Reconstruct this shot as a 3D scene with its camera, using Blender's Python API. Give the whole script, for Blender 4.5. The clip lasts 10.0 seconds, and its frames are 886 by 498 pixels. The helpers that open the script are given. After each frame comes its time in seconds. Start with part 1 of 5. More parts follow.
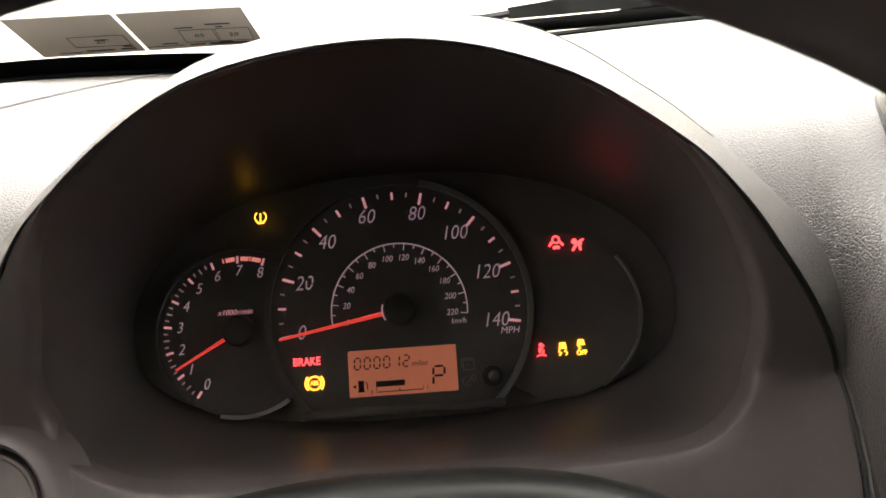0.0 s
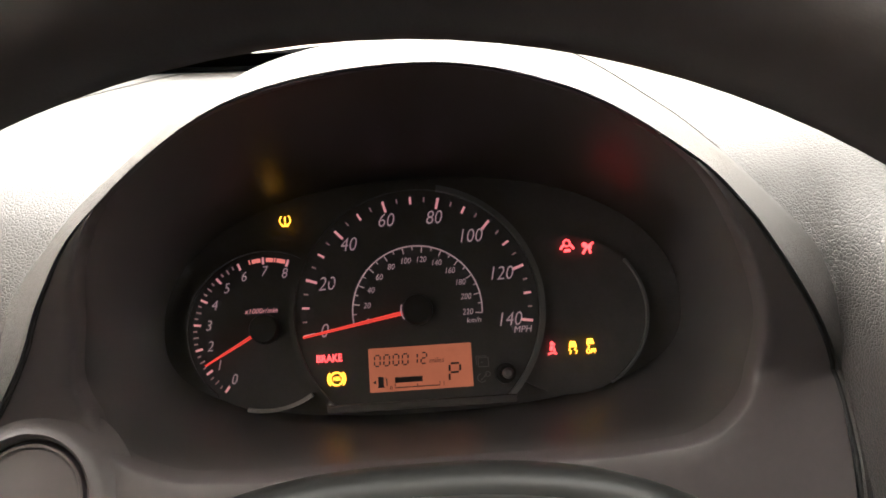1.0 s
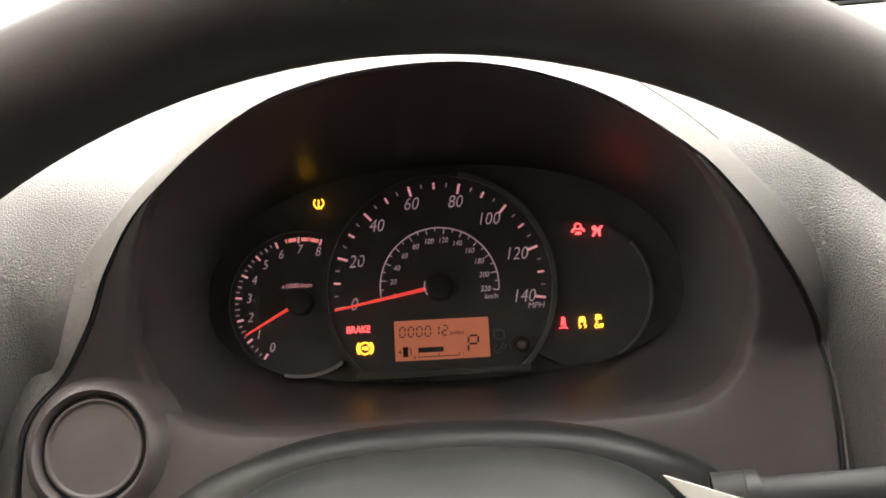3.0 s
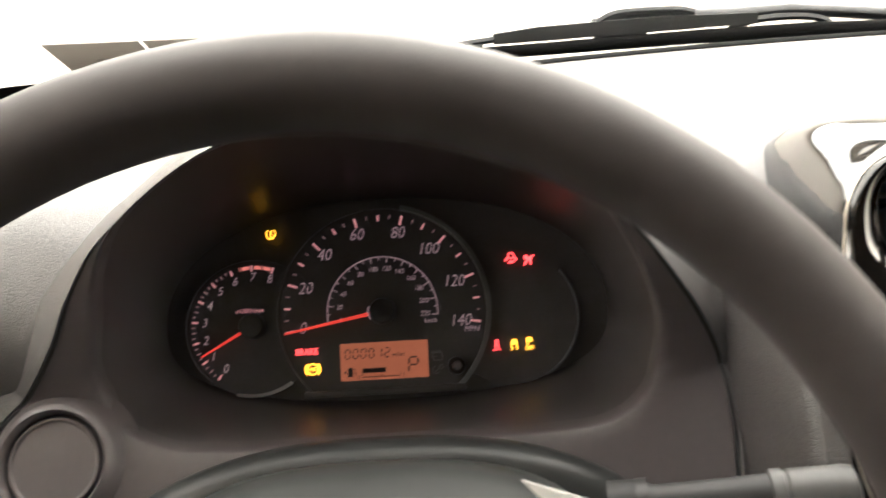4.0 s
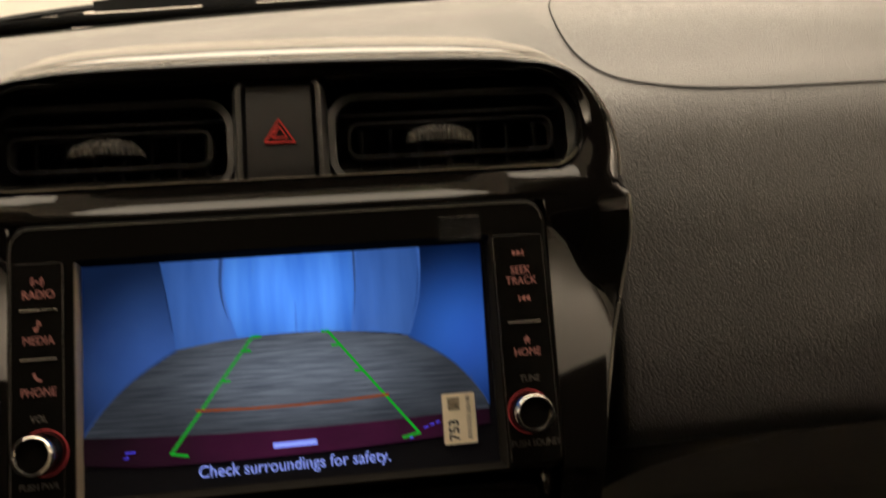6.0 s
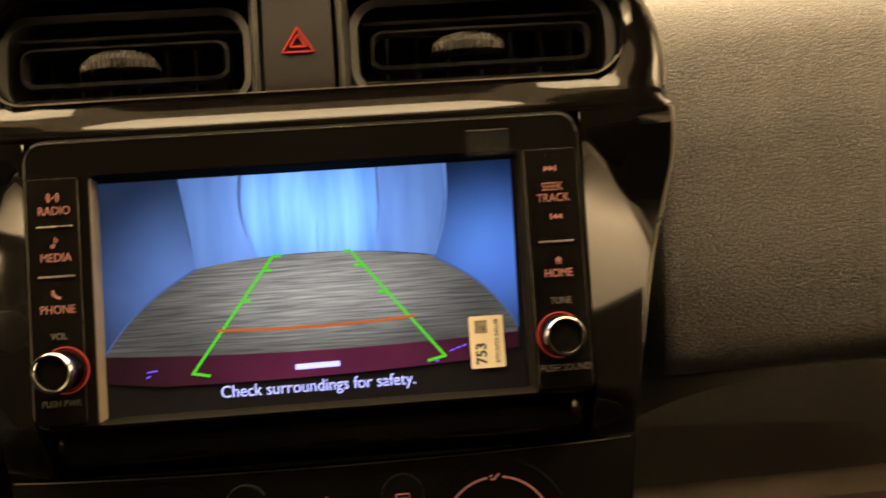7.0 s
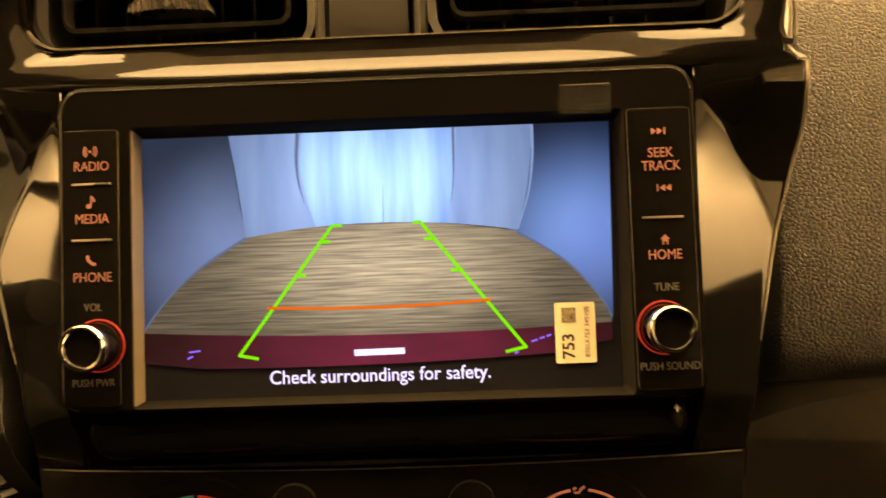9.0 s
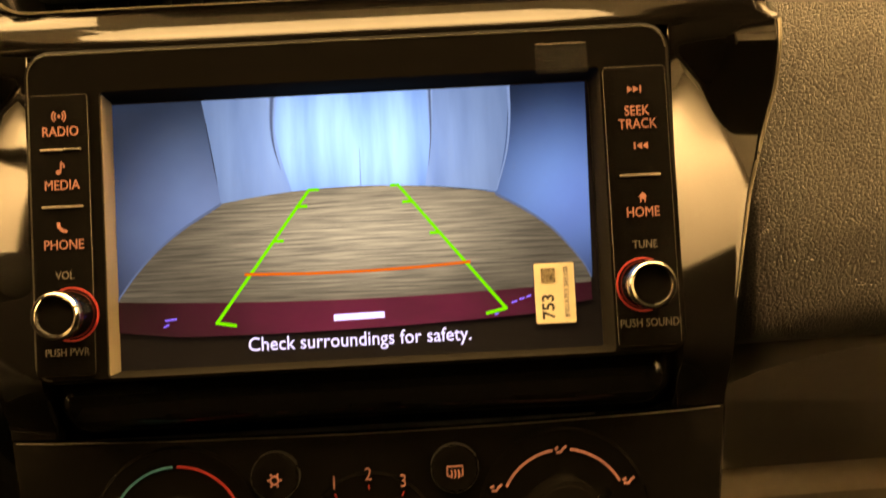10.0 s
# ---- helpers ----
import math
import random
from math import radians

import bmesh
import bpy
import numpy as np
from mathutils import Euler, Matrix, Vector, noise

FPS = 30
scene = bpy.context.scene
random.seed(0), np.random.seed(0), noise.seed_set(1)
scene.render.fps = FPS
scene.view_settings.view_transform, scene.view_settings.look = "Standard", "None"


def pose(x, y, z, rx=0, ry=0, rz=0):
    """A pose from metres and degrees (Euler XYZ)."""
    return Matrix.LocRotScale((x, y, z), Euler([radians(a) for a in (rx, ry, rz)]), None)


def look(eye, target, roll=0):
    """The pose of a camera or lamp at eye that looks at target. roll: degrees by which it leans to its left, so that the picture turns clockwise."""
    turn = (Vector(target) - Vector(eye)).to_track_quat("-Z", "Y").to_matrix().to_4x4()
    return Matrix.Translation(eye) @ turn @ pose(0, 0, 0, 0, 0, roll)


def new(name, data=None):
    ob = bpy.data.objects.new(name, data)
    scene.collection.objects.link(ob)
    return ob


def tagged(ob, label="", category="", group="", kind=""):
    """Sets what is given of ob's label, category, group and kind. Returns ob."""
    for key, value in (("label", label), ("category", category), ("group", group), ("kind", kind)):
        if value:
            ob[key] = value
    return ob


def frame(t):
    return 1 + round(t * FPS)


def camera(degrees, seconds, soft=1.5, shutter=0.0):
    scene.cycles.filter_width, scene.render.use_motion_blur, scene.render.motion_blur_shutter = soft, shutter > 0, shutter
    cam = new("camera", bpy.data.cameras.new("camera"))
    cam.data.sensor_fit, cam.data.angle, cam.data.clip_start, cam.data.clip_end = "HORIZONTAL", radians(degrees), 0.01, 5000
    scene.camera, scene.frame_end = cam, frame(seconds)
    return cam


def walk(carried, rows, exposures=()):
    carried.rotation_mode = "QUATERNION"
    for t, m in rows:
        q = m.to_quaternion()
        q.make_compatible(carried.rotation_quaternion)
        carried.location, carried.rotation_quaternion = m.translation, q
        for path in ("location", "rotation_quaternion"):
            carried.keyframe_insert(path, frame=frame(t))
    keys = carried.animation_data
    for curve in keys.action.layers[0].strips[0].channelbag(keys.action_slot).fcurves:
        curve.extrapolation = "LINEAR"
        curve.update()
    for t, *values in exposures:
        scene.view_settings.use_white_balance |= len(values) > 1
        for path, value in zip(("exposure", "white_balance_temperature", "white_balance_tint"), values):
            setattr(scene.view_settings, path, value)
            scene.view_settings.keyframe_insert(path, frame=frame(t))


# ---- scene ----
cam = camera(59.9, 10.0, soft=1.6, shutter=0.7)
PATH = [
    (0, (0.0138, 0.0025, 1.037), (0.0623, 1.966, 0.6597), -3.6),
    (0.5, (0.0124, -0.007, 1.0452), (0.0603, 1.9521, 0.6458), -3.5),
    (1, (0.0075, -0.0132, 1.0473), (0.0454, 1.9451, 0.6426), -3.4),
    (1.5, (0.0090, -0.0225, 1.0414), (0.036, 1.9338, 0.627), -3.4),
    (2, (0.0024, -0.0467, 1.0499), (0.0167, 1.9063, 0.619), -3.3),
    (2.2, (0.0024, -0.0467, 1.0484), (-0.0233, 1.9063, 0.604), -3.3),
    (3.3, (0.0075, -0.0467, 1.0525), (0.0094, 1.9082, 0.6276), -3.1),
    (3.5, (0.0093, -0.0467, 1.0549), (0.0246, 1.9082, 0.6329), -3.1),
    (4, (0.0294, -0.0785, 1.0628), (0.0647, 1.8825, 0.6714), -2.9),
    (4.5, (0.0742, -0.0795, 1.0684), (0.1456, 1.8872, 0.7119), -3.1),
    (4.8, (0.1369, -0.0914, 1.0616), (0.2057, 1.884, 0.7564), -2.8),
    (5, (0.1715, -0.097, 1.066), (0.3203, 1.866, 0.7134), -3.1),
    (5.3, (0.257, -0.106, 1.046), (0.436, 1.864, 0.75), -2.5),
    (5.5, (0.313, -0.106, 1.042), (0.53, 1.849, 0.679), -3.0),
    (5.7, (0.343, -0.104, 1.033), (0.579, 1.844, 0.65), -3.0),
    (6.8, (0.375, -0.09, 1.012), (0.502, 1.818, 0.427), -4.0),
    (7, (0.371, -0.087, 1.01), (0.465, 1.824, 0.429), -4.0),
    (7.5, (0.367, -0.07, 1.0), (0.37, 1.841, 0.409), -3.7),
    (8, (0.364, -0.062, 1.001), (0.269, 1.85, 0.42), -3.4),
    (8.5, (0.36, -0.058, 0.998), (0.251, 1.854, 0.421), -3.3),
    (9, (0.363, -0.05, 0.992), (0.311, 1.861, 0.405), -3.5),
    (9.5, (0.365, -0.05, 0.991), (0.358, 1.859, 0.394), -3.6),
    (10, (0.36, -0.052, 0.982), (0.38, 1.853, 0.373), -3.8),
]
EXPOSURES = [(0.0, 0.12, 4550, 13), (0.5, 0.25, 4550, 13), (1.3, 0.42, 4550, 13), (4.0, 0.32, 4550, 12), (4.5, -0.9, 4700, 12), (5.0, -1.5, 4900, 13), (5.5, -1.7, 4980, 14), (5.8, -1.65, 5150, 14), (6.8, -0.3, 6400, 12), (7.0, -0.15, 6900, 12), (7.5, 0.15, 8800, 14), (8.0, 0.25, 11200, 15), (10.0, 0.28, 12000, 15)]
walk(cam, [(t, look(eye, target, roll)) for t, eye, target, roll in PATH], EXPOSURES)

# ---- world and light ----
world = bpy.data.worlds.new("showroom_air")
scene.world = world
world.use_nodes = True
world.node_tree.nodes["Background"].inputs[0].default_value = (1.0, 0.85, 0.65, 1)
world.node_tree.nodes["Background"].inputs[1].default_value = 0.03


def area_lamp(name, x, y, z, sx, sy, watts, color, turn=(0, 0, 0)):
    data = bpy.data.lights.new(name, "AREA")
    data.shape, data.size, data.size_y, data.energy, data.color = "RECTANGLE", sx, sy, watts, color
    ob = new(name, data)
    ob.matrix_world = pose(x, y, z, *turn)
    return ob


WARM = (1.0, 0.75, 0.44)
# x, y, z, width, depth, watts, tilt of unseen ceiling panels, added and sized to suit the reflections; the two at the
# sides wash the walls
LAMPS = [(0.35, 0.65, 2.93, 6.0, 2.1, 125.0, 0), (0.35, 2.85, 2.93, 6.0, 1.7, 260.0, 0), (-3.5, -1.1, 2.78, 0.4, 2.0, 230.0, 42), (4.2, -1.6, 2.78, 0.4, 2.0, 230.0, -42), (0.35, -3.2, 2.93, 0.55, 1.1, 22.0, 0)]
for lx, ly, lz, wide, deep, watts, tilt in LAMPS:
    area_lamp("added_ceiling_lamp", lx, ly, lz, wide, deep, watts, WARM, (0, tilt, 0))

# ---- materials ----


def material(name, base, rough=0.5, metal=0.0, spec=0.5, coat=0.0, emit=None, power=0.0, vary=0.0, scale=40.0,
             bump=0.0, bump_scale=400.0, grain="NOISE", bump_distance=0.001):
    """A principled material with two scales of colour variation and fine relief."""
    m = bpy.data.materials.new(name)
    m.use_nodes = True
    nt = m.node_tree
    b = nt.nodes["Principled BSDF"]
    b.inputs["Base Color"].default_value = (*base, 1)
    b.inputs["Roughness"].default_value = rough
    b.inputs["Metallic"].default_value = metal
    b.inputs["Specular IOR Level"].default_value = spec
    b.inputs["Coat Weight"].default_value = coat
    b.inputs["Coat Roughness"].default_value = 0.03
    if emit:
        b.inputs["Emission Color"].default_value = (*emit, 1)
        b.inputs["Emission Strength"].default_value = power
    co = nt.nodes.new("ShaderNodeTexCoord")
    if vary:
        mixes = []
        for k, s in enumerate((scale, scale * 9)):
            n = nt.nodes.new("ShaderNodeTexNoise")
            n.inputs["Scale"].default_value = s
            n.inputs["Detail"].default_value = 4
            nt.links.new(co.outputs["Object"], n.inputs["Vector"])
            r = nt.nodes.new("ShaderNodeMapRange")
            r.inputs[1].default_value, r.inputs[2].default_value = 0.3, 0.7
            r.inputs[3].default_value, r.inputs[4].default_value = 1 - vary / (1 + k), 1 + vary / (1 + k)
            nt.links.new(n.outputs["Fac"], r.inputs[0])
            mixes.append(r)
        mul = nt.nodes.new("ShaderNodeMath")
        mul.operation = "MULTIPLY"
        nt.links.new(mixes[0].outputs[0], mul.inputs[0])
        nt.links.new(mixes[1].outputs[0], mul.inputs[1])
        sc = nt.nodes.new("ShaderNodeVectorMath")
        sc.operation = "SCALE"
        sc.inputs[0].default_value = base
        nt.links.new(mul.outputs[0], sc.inputs["Scale"])
        nt.links.new(sc.outputs[0], b.inputs["Base Color"])
        rr = nt.nodes.new("ShaderNodeMapRange")
        rr.inputs[1].default_value, rr.inputs[2].default_value = 0.3, 0.7
        rr.inputs[3].default_value, rr.inputs[4].default_value = max(rough * 0.85, 0.01), min(rough * 1.15, 1)
        nt.links.new(mixes[0].inputs[0].links[0].from_socket, rr.inputs[0])
        nt.links.new(rr.outputs[0], b.inputs["Roughness"])
    if bump:
        if grain == "NOISE":
            g = nt.nodes.new("ShaderNodeTexNoise")
            g.inputs["Detail"].default_value = 3
            out = g.outputs["Fac"]
        else:
            g = nt.nodes.new("ShaderNodeTexVoronoi")
            g.feature = "DISTANCE_TO_EDGE"
            crease = nt.nodes.new("ShaderNodeMapRange")
            crease.interpolation_type = "SMOOTHSTEP"
            crease.inputs[1].default_value, crease.inputs[2].default_value = -0.04, 0.2
            nt.links.new(g.outputs["Distance"], crease.inputs[0])
            out = crease.outputs[0]
        g.inputs["Scale"].default_value = bump_scale
        warp = nt.nodes.new("ShaderNodeTexNoise")
        warp.inputs["Scale"].default_value = bump_scale * 0.35
        add = nt.nodes.new("ShaderNodeVectorMath")
        add.operation = "MULTIPLY_ADD"
        add.inputs[1].default_value = (0.0007, 0.0007, 0.0007)
        nt.links.new(co.outputs["Object"], warp.inputs["Vector"])
        nt.links.new(warp.outputs["Color"], add.inputs[0])
        nt.links.new(co.outputs["Object"], add.inputs[2])
        nt.links.new(add.outputs[0], g.inputs["Vector"])
        bp = nt.nodes.new("ShaderNodeBump")
        bp.inputs["Strength"].default_value = bump
        bp.inputs["Distance"].default_value = bump_distance
        nt.links.new(out, bp.inputs["Height"])
        nt.links.new(bp.outputs[0], b.inputs["Normal"])
    return m


PAD = material("leather_grain_plastic", (0.047, 0.0432, 0.0410), 0.36, spec=0.8, vary=0.1, scale=14, bump=0.85, bump_scale=640, grain="V", bump_distance=0.00022)
SATIN = material("satin_grey_plastic", (0.073, 0.0640, 0.0645), 0.42, spec=0.5, vary=0.07, scale=25, bump=0.06, bump_scale=2500)
LIDM = material("glove_lid_grey_plastic", (0.155, 0.138, 0.122), 0.45, spec=0.5, vary=0.07, scale=25, bump=0.06, bump_scale=2500)
LOWERM = material("lower_dash_beige_grey", (0.34, 0.30, 0.25), 0.5, spec=0.4, vary=0.07, scale=25, bump=0.06, bump_scale=2500)
HOODIN = material("matt_black_plastic", (0.064, 0.0595, 0.058), 0.36, spec=0.45)
KNOBBLK = material("knob_black_plastic", (0.02, 0.019, 0.0185), 0.4, spec=0.3, vary=0.06, scale=30)
DIALBLACK = material("dial_black", (0.070, 0.0655, 0.064), 0.55, spec=0.3, vary=0.1, scale=60)
DIALGREY = material("dial_charcoal", (0.064, 0.0605, 0.0595), 0.6, spec=0.3, vary=0.1, scale=60)
PALERING = material("dial_ring_pale", (0.3, 0.29, 0.28), 0.4, vary=0.06, scale=80)
COLREARM = material("column_rear_plastic", (0.018, 0.0187, 0.0178), 0.4, spec=0.4, vary=0.1, scale=30)
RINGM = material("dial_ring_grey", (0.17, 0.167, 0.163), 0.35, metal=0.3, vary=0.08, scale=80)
WHEELM = material("wheel_urethane", (0.038, 0.0328, 0.0308), 0.52, spec=0.4, vary=0.1, scale=20, bump=0.06, bump_scale=1500)
SHROUD = material("column_plastic", (0.020, 0.0212, 0.020), 0.5, spec=0.45, vary=0.1, scale=22, bump=0.1, bump_scale=1600)
PIANO = material("piano_black_gloss", (0.0032, 0.0027, 0.0023), 0.05, spec=0.62)
UNITM = material("unit_gloss_black", (0.0045, 0.004, 0.0034), 0.10, spec=0.025, vary=0.04, scale=40)
VENTM = material("vent_black", (0.015, 0.0138, 0.0125), 0.45, spec=0.4, vary=0.15, scale=50)
VENTRIM = material("vent_rim_dark_grey", (0.022, 0.0205, 0.019), 0.3, spec=0.5, vary=0.1, scale=60)
TABM = material("vent_tab_grey", (0.14, 0.132, 0.12), 0.28, metal=0.6, spec=0.5, vary=0.1, scale=80)
CHROME = material("chrome", (0.78, 0.75, 0.69), 0.10, metal=1.0, vary=0.05, scale=60)
SILVER = material("silver_glint_and_divider", (0.42, 0.39, 0.33), 0.3, metal=0.8, vary=0.06, scale=60)
SEAMM = material("seam_dark", (0.008, 0.008, 0.008), 0.7, vary=0.1, scale=60)
RUBBER = material("wiper_rubber", (0.005, 0.005, 0.005), 0.9, spec=0.06, vary=0.15, scale=30)
WIPERM = material("wiper_black_paint", (0.02, 0.021, 0.022), 0.4, vary=0.12, scale=30)
STALKM = material("stalk_grey_plastic", (0.014, 0.0137, 0.0135), 0.55, spec=0.3, vary=0.08, scale=40, bump=0.05, bump_scale=2000)
GRIPM = material("stalk_grip_grey", (0.05, 0.049, 0.047), 0.45, spec=0.4, vary=0.08, scale=40, bump=0.05, bump_scale=2000)
LINER = material("headliner_cloth", (0.040, 0.037, 0.034), 0.9, vary=0.08, scale=10, bump=0.2, bump_scale=900)
DOORM = material("cabin_trim", (0.009, 0.0085, 0.008), 0.7, spec=0.15, vary=0.1, scale=8)
HUBLIGHT = material("hub_light_white", (0.75, 0.74, 0.7), 0.7, vary=0.04, scale=20)
PAPERGREY = material("placard_grey_paper", (0.5, 0.485, 0.46), 0.7, vary=0.05, scale=20)
# thin paper lets the daylight behind it through
_m = PAPERGREY
_n = _m.node_tree.nodes
_t, _x = _n.new("ShaderNodeBsdfTranslucent"), _n.new("ShaderNodeMixShader")
_t.inputs["Color"].default_value = (0.62, 0.58, 0.53, 1)
_x.inputs[0].default_value = 0.2
_m.node_tree.links.new(_n["Principled BSDF"].outputs[0], _x.inputs[1])
_m.node_tree.links.new(_t.outputs[0], _x.inputs[2])
_m.node_tree.links.new(_x.outputs[0], _n["Material Output"].inputs["Surface"])
INK = material("black_ink", (0.03, 0.029, 0.029), 0.6)
LABELM = material("sticker_cream_paper", (0.9, 0.8, 0.6), 0.6, vary=0.03, scale=60)
WALLM = material("white_curtain_cloth", (0.82, 0.79, 0.74), 0.9, vary=0.04, scale=2, bump=0.1, bump_scale=60)
CEILM = material("white_ceiling_paint", (0.8, 0.79, 0.76), 0.9, vary=0.03, scale=3)
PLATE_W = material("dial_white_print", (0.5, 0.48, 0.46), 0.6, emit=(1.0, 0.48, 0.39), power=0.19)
PRINT_O = material("backlit_orange_print", (0.5, 0.2, 0.15), 0.6, emit=(1.0, 0.22, 0.12), power=0.6)
PRINT_T = material("backlit_salmon_tick", (0.5, 0.28, 0.23), 0.6, emit=(1.0, 0.33, 0.24), power=0.43)
PRINT_M = material("backlit_faint_tick", (0.35, 0.25, 0.22), 0.6, emit=(1.0, 0.42, 0.33), power=0.14)
NEEDLE = material("needle_red", (0.7, 0.06, 0.03), 0.5, emit=(1.0, 0.055, 0.02), power=0.55)
RED = material("warning_red", (0.5, 0.02, 0.02), 0.5, emit=(1.0, 0.05, 0.03), power=3.6)
AMBER = material("warning_amber", (0.5, 0.3, 0.01), 0.5, emit=(1.0, 0.37, 0.0), power=3.6)
DARKPRINT = material("unlit_grey_print", (0.16, 0.155, 0.15), 0.6)
LCD = material("lcd_orange", (0.25, 0.08, 0.04), 0.4, emit=(1.0, 0.25, 0.075), power=0.245, vary=0.1, scale=50)
LCDINK = material("lcd_segment", (0.012, 0.004, 0.003), 0.5)
BTN_O = material("button_backlit_orange", (0.26, 0.10, 0.07), 0.6, emit=(1.0, 0.40, 0.31), power=0.12)
BTN_G = material("button_grey_print", (0.095, 0.085, 0.072), 0.6)
HAZC = material("hazard_button_black", (0.02, 0.0185, 0.017), 0.4, vary=0.1, scale=60)
RECESSM = material("recess_matt_black", (0.016, 0.0145, 0.0125), 0.8, spec=0.0)
# Used for drawn-on edge highlights as well as the pale panel joint.
EDGEM = material("edge_glint_and_joint", (0.16, 0.145, 0.12), 0.35, metal=0.5)
STRIPM = material("recess_wall_lit_tone", (0.24, 0.20, 0.145), 0.45, vary=0.06, scale=60)
KNOBM = material("reset_knob_grey", (0.12, 0.118, 0.115), 0.18, spec=0.8)
LIPM = material("lip_glint_metal", (0.3, 0.27, 0.21), 0.3, metal=0.8)
HAZ = material("hazard_red", (0.5, 0.03, 0.02), 0.45)
HAZB = material("hazard_button_grey", (0.036, 0.034, 0.031), 0.45, vary=0.1, scale=60)
RING_R = material("knob_ring_red", (0.3, 0.03, 0.03), 0.5, emit=(1.0, 0.06, 0.07), power=0.07)
TEAL = material("temp_blue_arc", (0.03, 0.12, 0.12), 0.5, emit=(0.05, 0.35, 0.35), power=0.12)


def glow(name, color, power, grain=None, other=None, spot=None):
    """A lit patch of the display, with a streaked or cloudy picture in two tones where asked."""
    m = bpy.data.materials.new(name)
    m.use_nodes = True
    nt = m.node_tree
    b = nt.nodes["Principled BSDF"]
    b.inputs["Base Color"].default_value = (0.01, 0.01, 0.012, 1)
    b.inputs["Roughness"].default_value = 0.2
    b.inputs["Specular IOR Level"].default_value = 0.1
    b.inputs["Emission Color"].default_value = (*color, 1)
    b.inputs["Emission Strength"].default_value = power
    if grain:
        co = nt.nodes.new("ShaderNodeTexCoord")
        mp = nt.nodes.new("ShaderNodeMapping")
        mp.inputs["Scale"].default_value = grain
        n = nt.nodes.new("ShaderNodeTexNoise")
        n.inputs["Scale"].default_value = 1
        n.inputs["Detail"].default_value = 5
        r = nt.nodes.new("ShaderNodeValToRGB")
        r.color_ramp.elements[0].position, r.color_ramp.elements[1].position = 0.35, 0.68
        r.color_ramp.elements[0].color, r.color_ramp.elements[1].color = (*other, 1), (*color, 1)
        nt.links.new(co.outputs["Object"], mp.inputs["Vector"])
        nt.links.new(mp.outputs[0], n.inputs["Vector"])
        nt.links.new(n.outputs["Fac"], r.inputs[0])
        nt.links.new(r.outputs[0], b.inputs["Emission Color"])
        if spot:
            cx, cy, sx, sy, edge = spot
            m2 = nt.nodes.new("ShaderNodeMapping")
            m2.vector_type = "TEXTURE"
            m2.inputs["Location"].default_value = (cx, cy, 0)
            m2.inputs["Scale"].default_value = (sx, sy, 1)
            sep = nt.nodes.new("ShaderNodeVectorMath")
            sep.operation = "MULTIPLY"
            sep.inputs[1].default_value = (1, 1, 0)
            ln = nt.nodes.new("ShaderNodeVectorMath")
            ln.operation = "LENGTH"
            mr = nt.nodes.new("ShaderNodeMapRange")
            mr.interpolation_type = "SMOOTHSTEP"
            mr.inputs[3].default_value, mr.inputs[4].default_value = power, power * edge
            nt.links.new(co.outputs["Object"], m2.inputs["Vector"])
            nt.links.new(m2.outputs[0], sep.inputs[0])
            nt.links.new(sep.outputs[0], ln.inputs[0])
            nt.links.new(ln.outputs["Value"], mr.inputs[0])
            nt.links.new(mr.outputs[0], b.inputs["Emission Strength"])
    return m


SCR_OFF = glow("display_dark_border", (0.044, 0.030, 0.036), 0.04)
SCR_WALL = glow("display_blue_wall", (0.100, 0.290, 0.980), 1.0, (25, 18, 1), (0.085, 0.225, 0.860), (0.070, -0.020, 0.044, 0.040, 0.07))
SCR_WALL2 = glow("display_grey_blue_wall", (0.175, 0.360, 0.930), 0.80, (20, 22, 1), (0.125, 0.260, 0.740), (-0.050, -0.026, 0.046, 0.046, 0.12))
SCR_CURT = glow("display_pale_curtain", (0.225, 0.560, 1.400), 1.9, (105, 11, 1), (0.120, 0.330, 1.000), (0.000, 0.000, 0.058, 0.036, 0.30))
SCR_CURT2 = glow("display_grey_curtain", (0.215, 0.450, 1.120), 1.45, (85, 12, 1), (0.135, 0.310, 0.880), (0.000, -0.004, 0.062, 0.045, 0.42))
SCR_FOLD3 = glow("display_curtain_soft_shade", (0.175, 0.370, 0.950), 1.1)
SCR_FOLD2 = glow("display_curtain_shade", (0.150, 0.310, 0.800), 0.95)
SCR_FOLD = glow("display_curtain_fold", (0.090, 0.170, 0.450), 0.75)
SCR_FLOOR = glow("display_wood_floor", (0.500, 0.510, 0.490), 1.17, (44, 1350, 1), (0.180, 0.190, 0.200), (0.002, -0.030, 0.072, 0.033, 0.2))
SCR_RED = glow("display_red_bumper", (0.163, 0.011, 0.069), 0.81, (40, 90, 1), (0.111, 0.007, 0.048), (0.005, -0.057, 0.09, 0.05, 0.12))
SCR_PLATE = glow("display_white_bar", (0.555, 0.616, 1.490), 1.6)
SCR_GREEN = glow("display_green_guide", (0.074, 0.880, 0.024), 0.85)
SCR_ORANGE = glow("display_orange_guide", (0.740, 0.141, 0.012), 0.85)
SCR_TEXT = glow("display_white_text", (0.629, 0.704, 1.490), 1.3)
SCR_VIOLET = glow("display_violet_glint", (0.185, 0.132, 1.380), 1.0)

